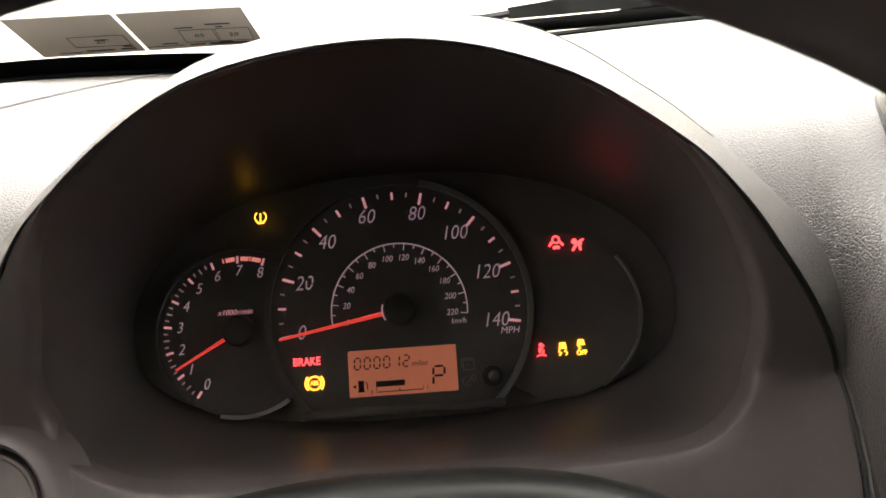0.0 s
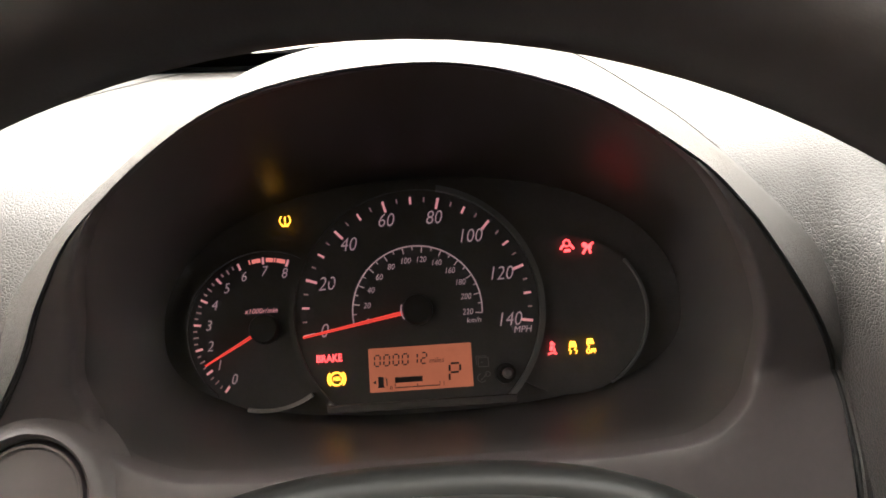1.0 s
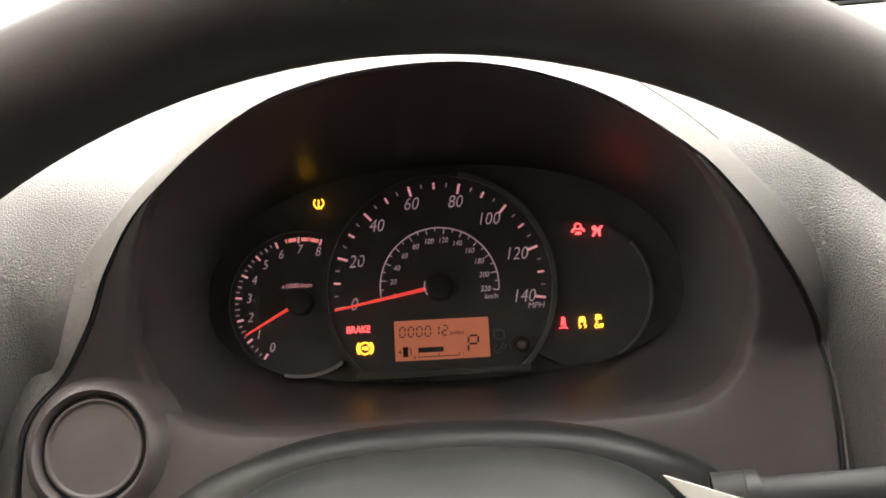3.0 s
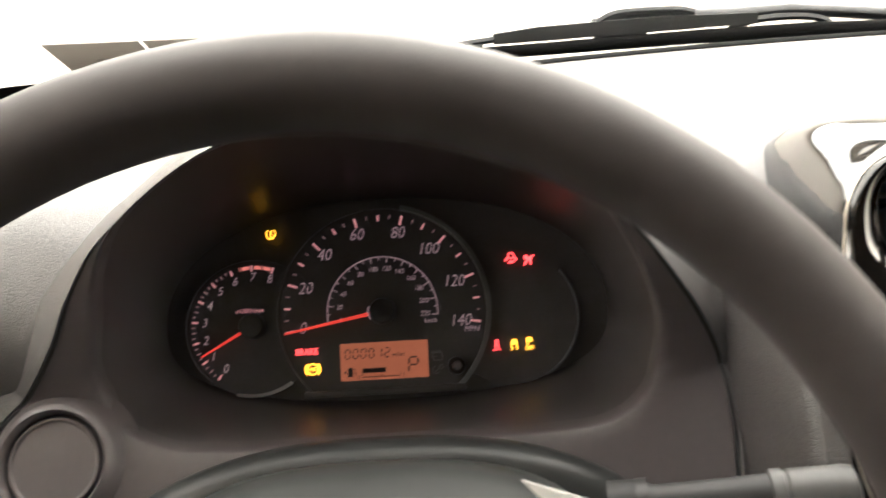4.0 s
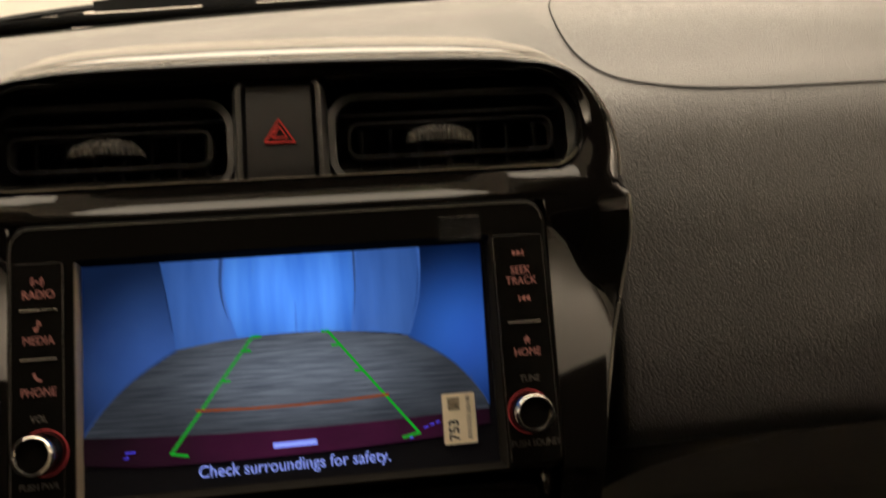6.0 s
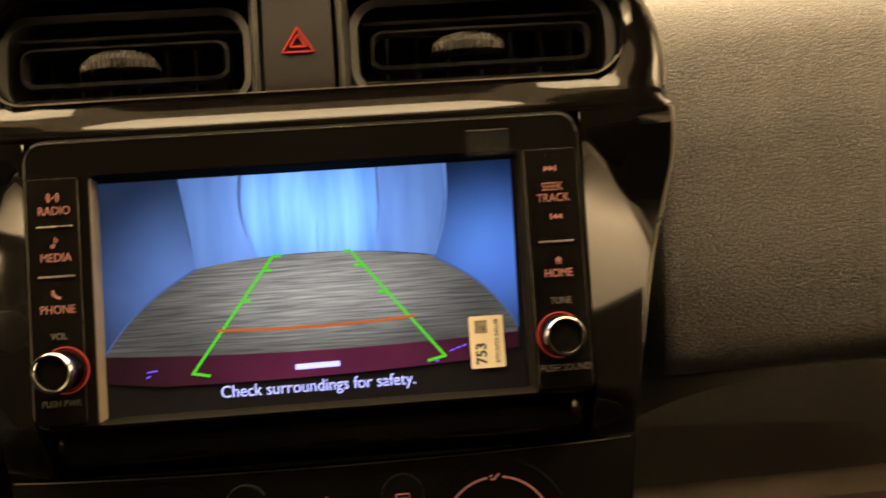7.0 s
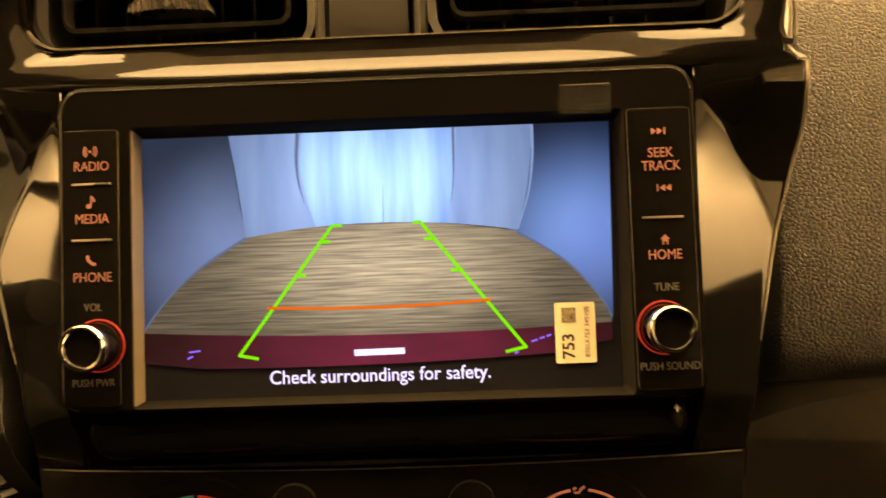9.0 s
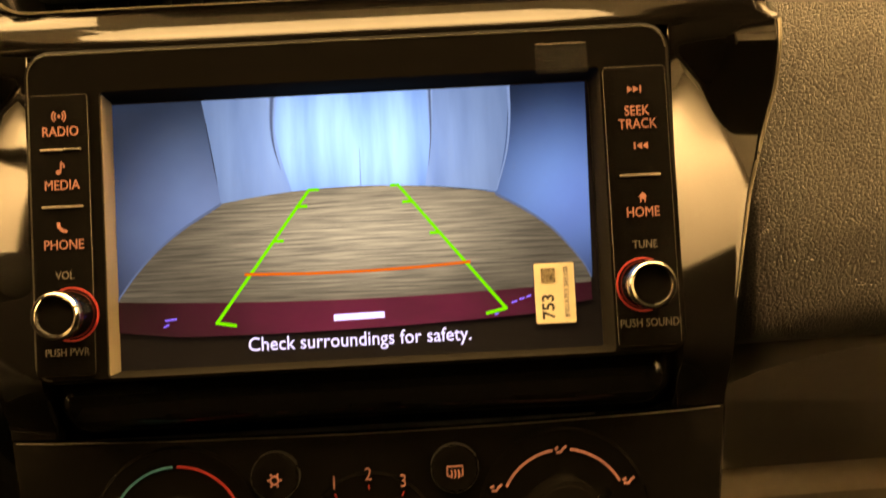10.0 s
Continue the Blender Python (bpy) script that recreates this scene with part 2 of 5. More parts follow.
GLASS = bpy.data.materials.new("clear_glass")
GLASS.use_nodes = True
_g = GLASS.node_tree.nodes["Principled BSDF"]
_g.inputs["Base Color"].default_value = (0.96, 0.98, 0.97, 1)
_g.inputs["Roughness"].default_value = 0.0
_g.inputs["Transmission Weight"].default_value = 1.0
_g.inputs["IOR"].default_value = 1.05
FILM = bpy.data.materials.new("clear_film_tab")
FILM.use_nodes = True
_g = FILM.node_tree.nodes["Principled BSDF"]
_g.inputs["Base Color"].default_value = (0.4, 0.4, 0.4, 1)
_g.inputs["Roughness"].default_value = 0.25
_g.inputs["Alpha"].default_value = 0.015

# ---- mesh helpers ----


def mesh_of(name, bm, mat, smooth=True, angle=40):
    me = bpy.data.meshes.new(name)
    bmesh.ops.recalc_face_normals(bm, faces=bm.faces)
    bm.to_mesh(me)
    bm.free()
    for p in me.polygons:
        p.use_smooth = smooth
    if smooth:
        me.set_sharp_from_angle(angle=radians(angle))
    me.materials.append(mat)
    return me


def part(name, bm, mat, parent, label="", smooth=True, angle=40):
    ob = new(name, mesh_of(name, bm, mat, smooth, angle))
    ob.parent = parent
    if label:
        ob["label"] = label
    return ob


def thing(name, m, label, category, group="", kind=""):
    ob = new(name)
    ob.empty_display_size = 0.02
    ob.matrix_world = m
    return tagged(ob, label, category, group, kind)


def solid(name, bm, mat, label, category, kind="", smooth=True, group="", angle=40):
    return tagged(new(name, mesh_of(name, bm, mat, smooth, angle)), label, category, group, kind)


def spline(points, n, closed=False):
    """Catmull-Rom through the control points, n samples a span."""
    p = [Vector(q) for q in points]
    out = []
    spans = len(p) if closed else len(p) - 1
    for i in range(spans):
        if closed:
            a, b, c, d = p[i - 1], p[i], p[(i + 1) % len(p)], p[(i + 2) % len(p)]
        else:
            b, c = p[i], p[i + 1]
            a = p[i - 1] if i else b * 2 - c
            d = p[i + 2] if i + 2 < len(p) else c * 2 - b
        for k in range(n):
            t = k / n
            out.append(0.5 * (2 * b + (c - a) * t + (2 * a - 5 * b + 4 * c - d) * t * t + (3 * b - a - 3 * c + d) * t ** 3))
    if not closed:
        out.append(p[-1].copy())
    return out


def loft(bm, rows, around=False, along=False):
    """Quads between rows of points; around closes each row, along joins the last row to the first."""
    vs = [[bm.verts.new(q) for q in row] for row in rows]
    n = len(rows[0])
    for i in range(len(rows) if along else len(rows) - 1):
        a, b = vs[i], vs[(i + 1) % len(rows)]
        for j in range(n if around else n - 1):
            k = (j + 1) % n
            bm.faces.new((a[j], a[k], b[k], b[j]))
    return vs


def prism(bm, pts, z0, z1, bevel=0.0):
    """A flat polygon given a thickness."""
    lo = [bm.verts.new((x, y, z0)) for x, y in pts]
    hi = [bm.verts.new((x, y, z1)) for x, y in pts]
    faces = [bm.faces.new(hi), bm.faces.new(lo[::-1])]
    for i in range(len(pts)):
        j = (i + 1) % len(pts)
        faces.append(bm.faces.new((lo[i], lo[j], hi[j], hi[i])))
    if bevel:
        es = [e for e in faces[0].edges]
        bmesh.ops.bevel(bm, geom=es, offset=bevel, segments=2, affect="EDGES", profile=0.5)
    return bm


def rrect(x0, x1, y0, y1, r, n=5):
    pts = []
    for cx, cy, a in ((x1 - r, y1 - r, 0), (x0 + r, y1 - r, 90), (x0 + r, y0 + r, 180), (x1 - r, y0 + r, 270)):
        for k in range(n + 1):
            t = radians(a + 90 * k / n)
            pts.append((cx + r * math.cos(t), cy + r * math.sin(t)))
    return pts


def rbox(bm, x0, x1, y0, y1, z0, z1, bevel=0.0):
    made = bmesh.ops.create_cube(bm, size=1)["verts"]
    for v in made:
        v.co = Vector(((x0 + x1) / 2 + v.co.x * (x1 - x0), (y0 + y1) / 2 + v.co.y * (y1 - y0), (z0 + z1) / 2 + v.co.z * (z1 - z0)))
    if bevel:
        es = {e for v in made for e in v.link_edges}
        bmesh.ops.bevel(bm, geom=list(es), offset=bevel, segments=2, affect="EDGES", profile=0.5)
    return bm


def disc(bm, cx, cy, r, z0, z1, n=40, bevel=0.0):
    return prism(bm, [(cx + r * math.cos(2 * math.pi * k / n), cy + r * math.sin(2 * math.pi * k / n)) for k in range(n)], z0, z1, bevel)


def arc_band(bm, cx, cy, r0, r1, a0, a1, z0, z1, n=48):
    """A band of a ring from angle a0 to a1 (degrees), with thickness."""
    rows = []
    full = abs(a1 - a0) >= 359.9
    for k in range(n if full else n + 1):
        t = radians(a0 + (a1 - a0) * k / n)
        c, s = math.cos(t), math.sin(t)
        rows.append([(cx + r * c, cy + r * s, z) for r, z in ((r0, z0), (r1, z0), (r1, z1), (r0, z1))])
    vs = loft(bm, rows, around=True, along=full)
    if not full:
        bm.faces.new(vs[0]), bm.faces.new(vs[-1][::-1])
    return bm


def stroke(bm, pts, w, z0, z1):
    """A pen line of width w along points, with thickness."""
    p = [Vector((x, y)) for x, y in pts]
    rows = []
    for i, q in enumerate(p):
        d = (p[min(i + 1, len(p) - 1)] - p[max(i - 1, 0)]).normalized()
        nrm = Vector((-d.y, d.x)) * w / 2
        a, b = q + nrm, q - nrm
        rows.append([(a.x, a.y, z0), (b.x, b.y, z0), (b.x, b.y, z1), (a.x, a.y, z1)])
    vs = loft(bm, rows, around=True)
    bm.faces.new(vs[0]), bm.faces.new(vs[-1][::-1])
    return bm


def tube(bm, path, radii, n=14, squash=1.0):
    """A round bar along a path; radii one number or one for each point."""
    p = [Vector(q) for q in path]
    if not isinstance(radii, (list, tuple)):
        radii = [radii] * len(p)
    rows = []
    for i, q in enumerate(p):
        d = (p[min(i + 1, len(p) - 1)] - p[max(i - 1, 0)]).normalized()
        side = d.cross(Vector((0, 0, 1)))
        side = side.normalized() if side.length > 1e-4 else Vector((1, 0, 0))
        up = side.cross(d).normalized()
        rows.append([q + radii[i] * (side * math.cos(t) + up * squash * math.sin(t)) for t in (2 * math.pi * k / n for k in range(n))])
    vs = loft(bm, rows, around=True)
    bm.faces.new(vs[0]), bm.faces.new(vs[-1][::-1])
    return bm


def words(text, size, x, y, z, parent, mat, name="word", lean=0.0, width=1.0, turn=0.0, thick=0.00008, bold=0.0, align="CENTER"):
    """Lettering in the built-in font, as a thin mesh."""
    cu = bpy.data.curves.new(name, "FONT")
    cu.body, cu.size, cu.shear, cu.extrude, cu.offset = text, size, lean, thick, bold
    cu.align_x, cu.align_y, cu.resolution_u = align, "CENTER", 3
    tmp = bpy.data.objects.new(name, cu)
    scene.collection.objects.link(tmp)
    me = bpy.data.meshes.new_from_object(tmp.evaluated_get(bpy.context.evaluated_depsgraph_get()))
    bpy.data.objects.remove(tmp)
    bpy.data.curves.remove(cu)
    wm = bmesh.new()
    wm.from_mesh(me)
    bmesh.ops.remove_doubles(wm, verts=wm.verts, dist=1e-6)
    wm.to_mesh(me)
    wm.free()
    me.materials.clear()
    me.transform(pose(x, y, z, 0, 0, turn) @ Matrix.Diagonal((width, 1, 1, 1)))
    me.materials.append(mat)
    me.name = name
    ob = new(name, me)
    ob.parent = parent
    return ob


def mm(*v):
    return tuple(a / 1000 for a in v)


def mmp(pts):
    return [(x / 1000, y / 1000) for x, y in pts]


def smooth(a, b, x):
    t = min(1, max(0, (x - a) / (b - a)))
    return t * t * (3 - 2 * t)


def facing(origin, tilt, roll):
    """The frame of a panel that leans back by tilt: x right, y up along the panel, z out of it towards the seat."""
    return Matrix.Translation(origin) @ Matrix.Rotation(radians(90 - tilt), 4, "X") @ Matrix.Rotation(radians(roll), 4, "Z")


# ---- the showroom round the car ----
bm = bmesh.new()
rbox(bm, -4.0, 4.7, -5.0, 4.0, -0.1, 0.0)
FLOORM = material("grey_oak_floor", (0.3, 0.26, 0.21), 0.5, vary=0.25, scale=3)
solid("floor", bm, FLOORM, "grey-brown wood plank showroom floor", "floor", "structure")
for nm, x0, x1, y0, y1 in (("wall_north", -4.0, 4.7, 4.0, 4.12), ("wall_south", -4.0, 4.7, -5.12, -5.0), ("wall_west", -4.12, -4.0, -5.12, 4.12), ("wall_east", 4.7, 4.82, -5.12, 4.12)):
    bm = bmesh.new()
    rbox(bm, x0, x1, y0, y1, -0.1, 3.0)
    solid(nm, bm, WALLM, "white cloth-hung showroom wall, brightly lit", "wall", "structure")
bm = bmesh.new()
rbox(bm, -4.12, 4.82, -5.12, 4.12, 3.0, 3.1)
solid("ceiling", bm, CEILM, "plain white showroom ceiling", "ceiling", "structure")
# Glowing panels out of view, added to go with the lamps above.
LAMPGLOW = material("lamp_diffuser", (0.8, 0.8, 0.8), 0.5, emit=WARM, power=6.0)
for lx, ly, lz, wide, deep, watts, tilt in LAMPS:
    lamp = thing("added_ceiling_light", pose(lx, ly, lz, 0, tilt, 0) @ pose(0, 0, 0.03), "unseen glowing ceiling panel, added to light the scene", "ceiling light", "ceiling lights")
    bm = bmesh.new()
    prism(bm, rrect(-wide / 2 - 0.03, wide / 2 + 0.03, -deep / 2 - 0.03, deep / 2 + 0.03, 0.02, 2), 0.0, 0.04)
    part("frame", bm, CEILM, lamp)
    bm = bmesh.new()
    prism(bm, rrect(-wide / 2, wide / 2, -deep / 2, deep / 2, 0.01, 2), -0.008, -0.002)
    part("diffuser", bm, LAMPGLOW, lamp, "glowing diffuser")

# ---- the cabin shell: out of view, kept dark for the gloss to reflect ----
CX = 0.335


def shell(name, rows, mat, label, category, thick=0.03):
    bm = bmesh.new()
    loft(bm, rows)
    ob = solid(name, bm, mat, label, category, "structure")
    mod = ob.modifiers.new("thickness", "SOLIDIFY")
    mod.thickness, mod.offset = thick, 0
    return ob


roof_rows = [[(CX + x, y, z - 0.05 * (x / 0.62) ** 2) for x in (-0.62, -0.4, -0.15, 0.15, 0.4, 0.62)] for y, z in ((-0.06, 1.405), (-0.3, 1.44), (-0.8, 1.45), (-1.5, 1.42))]
shell("ceiling_headliner", roof_rows, LINER, "dark grey cloth headliner of the car", "headliner")
for sx in (-1, 1):
    bm = bmesh.new()
    tube(bm, [(CX + sx * 0.80, 0.80, 1.02), (CX + sx * 0.67, 0.4, 1.2), (CX + sx * 0.63, -0.02, 1.37), (CX + sx * 0.62, -0.4, 1.4), (CX + sx * 0.62, -1.5, 1.38)], 0.035, 10)
    solid("trim_pillar", bm, LINER, "dark windscreen pillar and roof rail trim", "pillar trim", "structure")
    # Unseen door panel; its height decides where the wings' reflections go dark.
    bm = bmesh.new()
    rbox(bm, CX + sx * 0.72 - 0.04, CX + sx * 0.72 + 0.04, -1.6, 0.8, 0.25, 0.995 if sx > 0 else 0.99, 0.02)
    solid("wall_door_side", bm, DOORM, "unseen dark door panel, its top set for the wing reflections", "door panel", "structure")
    # Unseen panel added over the rear side window to keep light out.
    bm = bmesh.new()
    rbox(bm, CX + sx * 0.68 - 0.03, CX + sx * 0.68 + 0.03, -1.6, -0.96, 0.95, 1.42, 0.02)
    solid("wall_light_block_quarter", bm, DOORM, "unseen dark panel closing the rear quarter against light", "panel", "structure")
    bm = bmesh.new()
    rbox(bm, CX + sx * 0.66 - 0.03, CX + sx * 0.66 + 0.03, -0.95, -0.83, 0.9, 1.4, 0.02)
    solid("trim_post", bm, LINER, "dark door post trim", "pillar trim", "structure")
# Unseen wall added up to the roof to keep light out from behind.
bm = bmesh.new()
rbox(bm, CX - 0.76, CX + 0.76, -1.66, -1.6, 0.25, 1.46, 0.01)
solid("wall_light_block_rear", bm, DOORM, "unseen dark wall closing the cabin's rear against light", "panel", "structure")
bm = bmesh.new()
rbox(bm, CX - 0.76, CX + 0.76, -1.66, 0.8, 0.2, 0.25)
solid("floor_cabin", bm, DOORM, "dark cabin floor carpet", "carpet", "structure")
bm = bmesh.new()
rbox(bm, CX - 0.76, CX + 0.76, 0.8, 0.84, 0.2, 1.05)
solid("wall_bulkhead", bm, DOORM, "dark bulkhead under the windscreen", "bulkhead", "structure")


def edge_z(x):
    return 1.101 - 0.028 * ((x - 0.6) / 0.67) ** 2 + 0.035 * smooth(-0.02, -0.42, x)


# windscreen
bm = bmesh.new()
loft(bm, [[(CX + x, 0.742 - s * 0.8 + 0.0, edge_z(CX + x) + 0.006 + s * 0.31) for x in np.linspace(-0.66, 0.66, 9)] for s in (0, 0.25, 0.5, 0.75, 1.0)])
ob = solid("window_windscreen", bm, GLASS, "clear raked car windscreen", "windscreen", "structure")
ob.visible_shadow = False

# ---- dashboard pad ----
PROF_C = [(0.715, 1.0), (0.60, 0.990), (0.48, 0.972), (0.40, 0.953), (0.338, 0.934), (0.303, 0.909), (0.288, 0.87), (0.290, 0.81), (0.312, 0.76), (0.36, 0.70), (0.42, 0.60)]
PROF_P = [(0.715, 1.0), (0.60, 0.992), (0.48, 0.978), (0.38, 0.957), (0.315, 0.930), (0.268, 0.908), (0.247, 0.873), (0.236, 0.832), (0.227, 0.786), (0.229, 0.752), (0.262, 0.738)]
PROF_D = [(0.715, 1.0), (0.60, 0.990), (0.48, 0.972), (0.40, 0.952), (0.340, 0.930), (0.308, 0.902), (0.288, 0.862), (0.290, 0.81), (0.312, 0.76), (0.36, 0.70), (0.42, 0.60)]


# half width of the instrument recess in the pad, by height
TUNNEL_Z = (0.90, 0.945, 0.965, 0.99, 1.02, 1.045, 1.057, 1.058)
TUNNEL_X = (0.140, 0.140, 0.136, 0.1245, 0.103, 0.064, 0.03, -0.1)


PROF_E = [(0.715, 1.0), (0.60, 0.990), (0.48, 0.972), (0.40, 0.952), (0.338, 0.931), (0.298, 0.903), (0.270, 0.866), (0.256, 0.82), (0.256, 0.785), (0.285, 0.74), (0.38, 0.60)]


# the pad's roll between the instruments and the console stands well forward
PROF_R = [(0.715, 1.0), (0.60, 0.990), (0.48, 0.972), (0.40, 0.952), (0.335, 0.931), (0.288, 0.903), (0.234, 0.866), (0.208, 0.82), (0.198, 0.785), (0.200, 0.74), (0.30, 0.60)]


def pad_row(x):
    ps = [spline([(y, z, 0) for y, z in pr], 6) for pr in (PROF_D, PROF_E if x < 0 else PROF_R, PROF_C, PROF_P)]
    e0 = 0 if x > 0 else smooth(-0.185, -0.215, x)
    a = smooth(0.196, 0.214, x) if x > 0 else smooth(0.205, 0.24, x)
    b = smooth(0.440, 0.486, x)
    row = []
    for d, g, c, p in zip(*ps):
        e = smooth(0.174, 0.1845 + 0.03 * smooth(0.83, 0.93, d.y), x) ** 0.8 if x > 0 else e0
        q = d.lerp(g, e).lerp(c, a).lerp(p, b)
        w = smooth(0.86, 0.99, q.y)
        half = np.interp(q.y + 0.093, TUNNEL_Z, TUNNEL_X)
        deep = 0.17 * (1 - smooth(half, half + 0.012, abs(x - 0.002)))
        row.append((x, q.x + deep, q.y - 1.0 + 1.093 + w * (edge_z(x) - 1.093)))
    return row


bm = bmesh.new()
xs = sorted(set([round(v, 4) for v in np.linspace(-0.36, 1.03, 90)] + [-0.16, -0.15, -0.145, -0.14, -0.135, -0.185, -0.19, -0.195, -0.2, -0.205, -0.21, -0.215, -0.13, -0.125, -0.12, 0.12, 0.125, 0.13, 0.135, 0.14, 0.145, 0.15, 0.16, 0.17, 0.174, 0.1752, 0.1765, 0.178, 0.1795, 0.181, 0.1825, 0.186, 0.196, 0.199, 0.203, 0.207, 0.19, 0.193, 0.2, 0.21, 0.22, 0.23, 0.46, 0.465, 0.47, 0.475, 0.48, 0.485, 0.49]))
loft(bm, [pad_row(x) for x in xs])
dash = solid("dashboard_pad", bm, PAD, "grey leather-grained soft dashboard top under the windscreen", "dashboard", "structure", angle=60)

# airbag cover seam pressed into the pad on the passenger side


def on_pad(x, y):
    """Height of the pad's top at x, y."""
    row = pad_row(x)
    for (_, y0, z0), (_, y1, z1) in zip(row, row[1:]):
        if y1 <= y <= y0:
            t = (y0 - y) / (y0 - y1 + 1e-9)
            return z0 + (z1 - z0) * t
    return row[0][2]


bm = bmesh.new()
sp = [(q.x, q.y, on_pad(q.x, q.y) + 0.0004) for q in spline([(0.98, 0.56, 0), (0.84, 0.559, 0), (0.70, 0.557, 0), (0.60, 0.55, 0), (0.548, 0.525, 0), (0.522, 0.475, 0), (0.499, 0.405, 0), (0.490, 0.342, 0), (0.499, 0.300, 0), (0.522, 0.283, 0), (0.56, 0.2765, 0), (0.62, 0.275, 0), (0.70, 0.2745, 0), (0.82, 0.274, 0), (0.98, 0.274, 0)], 10)]
tube(bm, sp, 0.0006, 6)
part("airbag_seam", bm, SEAMM, dash, "dark seam of the passenger airbag cover")

# moulded ridge by the side demister outlet
bm = bmesh.new()
tube(bm, [(q.x, q.y, on_pad(q.x, q.y) + 0.0002) for q in spline([(-0.252, 0.415, 0), (-0.235, 0.46, 0), (-0.222, 0.51, 0), (-0.212, 0.555, 0), (-0.2036, 0.60, 0), (-0.199, 0.68, 0)], 6)], 0.0013, 8)
part("ridge", bm, PAD, dash, "moulded ridge of the pad")

# black seal between pad and glass
bm = bmesh.new()
loft(bm, [[(x, 0.712, edge_z(x) + 0.001), (x, 0.716, edge_z(x) + 0.004), (x, 0.735, edge_z(x) + 0.0055), (x, 0.765, edge_z(x) - 0.002), (x, 0.80, edge_z(x) - 0.03)] for x in np.linspace(-0.36, 1.03, 40)])
solid("trim_windscreen_seal", bm, RUBBER, "black rubber seal along the foot of the windscreen", "window seal", "structure")

# black printed band on the foot of the glass, wider towards the driver's corner
bm = bmesh.new()
loft(bm, [[(x, 0.7425 - 0.8 * s, edge_z(x) + 0.004 + 0.31 * s) for s in (-0.01, 0.010 + 0.032 * smooth(0.06, -0.2, x))] for x in np.linspace(-0.40, 0.10, 34)])
solid("trim_glass_band", bm, RUBBER, "black printed band along the foot of the windscreen", "window band", "structure", smooth=False)

# ---- instrument hood ----


def rim_y(z):
    return 0.242 + 0.3 * (1.06 - z) - 0.8 * max(0, 0.925 - z)


OPEN_XZ = [(0.006, 1.0558), (0.058, 1.0449), (0.1003, 1.0198), (0.1225, 0.990), (0.1360, 0.960), (0.1393, 0.940), (0.1355, 0.918), (0.116, 0.9035), (0.085, 0.8998), (0.03, 0.8993),
           (-0.03, 0.8993), (-0.075, 0.8995), (-0.103, 0.9020), (-0.1265, 0.9135), (-0.1355, 0.938), (-0.1285, 0.966), (-0.1205, 0.993), (-0.1015, 1.0200), (-0.058, 1.0459)]
BROW_XZ = [(0.006, 1.0563), (0.058, 1.0455), (0.101, 1.0205), (0.1235, 1.000), (0.1405, 0.979), (0.1585, 0.953), (0.1710, 0.928), (0.1745, 0.903), (0.173, 0.872), (0.165, 0.81),
           (-0.165, 0.81), (-0.187, 0.862), (-0.1905, 0.893), (-0.186, 0.912), (-0.170, 0.929), (-0.1515, 0.955), (-0.1365, 0.981), (-0.112, 1.0105), (-0.058, 1.0465)]
NS = 8
opening = [Vector((q.x, rim_y(q.y), q.y)) for q in spline([(x, z, 0) for x, z in OPEN_XZ], NS, True)]
brow = [Vector((q.x, rim_y(q.y), q.y)) for q in spline([(x, z, 0) for x, z in BROW_XZ], NS, True)]
NR = len(brow)


def outward(loop, i):
    t = loop[(i + 1) % len(loop)] - loop[i - 1]
    n = Vector((-t.z, 0, t.x))
    n.normalize()
    c = loop[i] - Vector((0, 0, 0.95))
    return n if n.x * c.x + n.z * c.z > 0 else -n


out_n = [outward(brow, i) for i in range(NR)]
low = 7.6 * NS, 10.6 * NS


def ring(offset_top, offset_side, back_top, back_side):
    pts = []
    for i, (q, n) in enumerate(zip(brow, out_n)):
        s = 1 - smooth(0.90, 1.03, q.z)
        wide = 1.7 if q.x < 0 else 1.5
        bulge = 0.0045 * min(1, max(0, offset_top - 0.004) / 0.0105) * smooth(0.0, 0.06, q.x)
        o = offset_top + (offset_side * (wide if offset_side > 0.01 else 1) - offset_top) * s + bulge
        pts.append(q + n * o + Vector((0, back_top + (back_side - back_top) * s, 0)))
    return pts


hood = thing("instrument_hood", pose(0, 0.3, 0.95), "grey leather-grained hood arching over the instruments", "instrument hood")
inv = hood.matrix_world.inverted()


def rel(rows):
    return [[inv @ Vector(q) for q in r] for r in rows]


bm = bmesh.new()
rows = [ring(0.0, 0.0, 0.006, 0.006), ring(0.0, 0.0, 0.001, 0.0015), ring(0.0004, 0.0012, 0.0, 0.0), ring(0.0016, 0.004, 0.003, 0.001), ring(0.0045, 0.0095, 0.012, 0.005), ring(0.0095, 0.0175, 0.035, 0.014),
        ring(0.0145, 0.025, 0.075, 0.032), ring(0.012, 0.027, 0.15, 0.065), ring(-0.016, 0.030, 0.27, 0.125)]
loft(bm, rel(rows), around=True)
part("hood_shell", bm, PAD, hood, angle=60)

bm = bmesh.new()
tube(bm, [inv @ q for q in ring(0.0145, 0.025, 0.077, 0.034)[int(0.6 * NS):int(3.4 * NS)]], 0.0008, 6)
part("seam", bm, SEAMM, hood, "dark joint between hood and dashboard pad")

# satin surround between the hood's edge and the opening
bm = bmesh.new()
rows = []
for t in (0.0, 0.02, 0.25, 0.5, 0.75, 0.97, 1.0):
    r = []
    for o, b in zip(opening, brow):
        q = o.lerp(b, t)
        y = q.y + (0.004 if t == 1.0 else 0.0) + (0.0015 if t == 0.0 else 0.0) + 0.0012 * t
        r.append((q.x, y, q.z))
    rows.append(r)
back = [(o.x, o.y + 0.011, o.z) for o in opening]


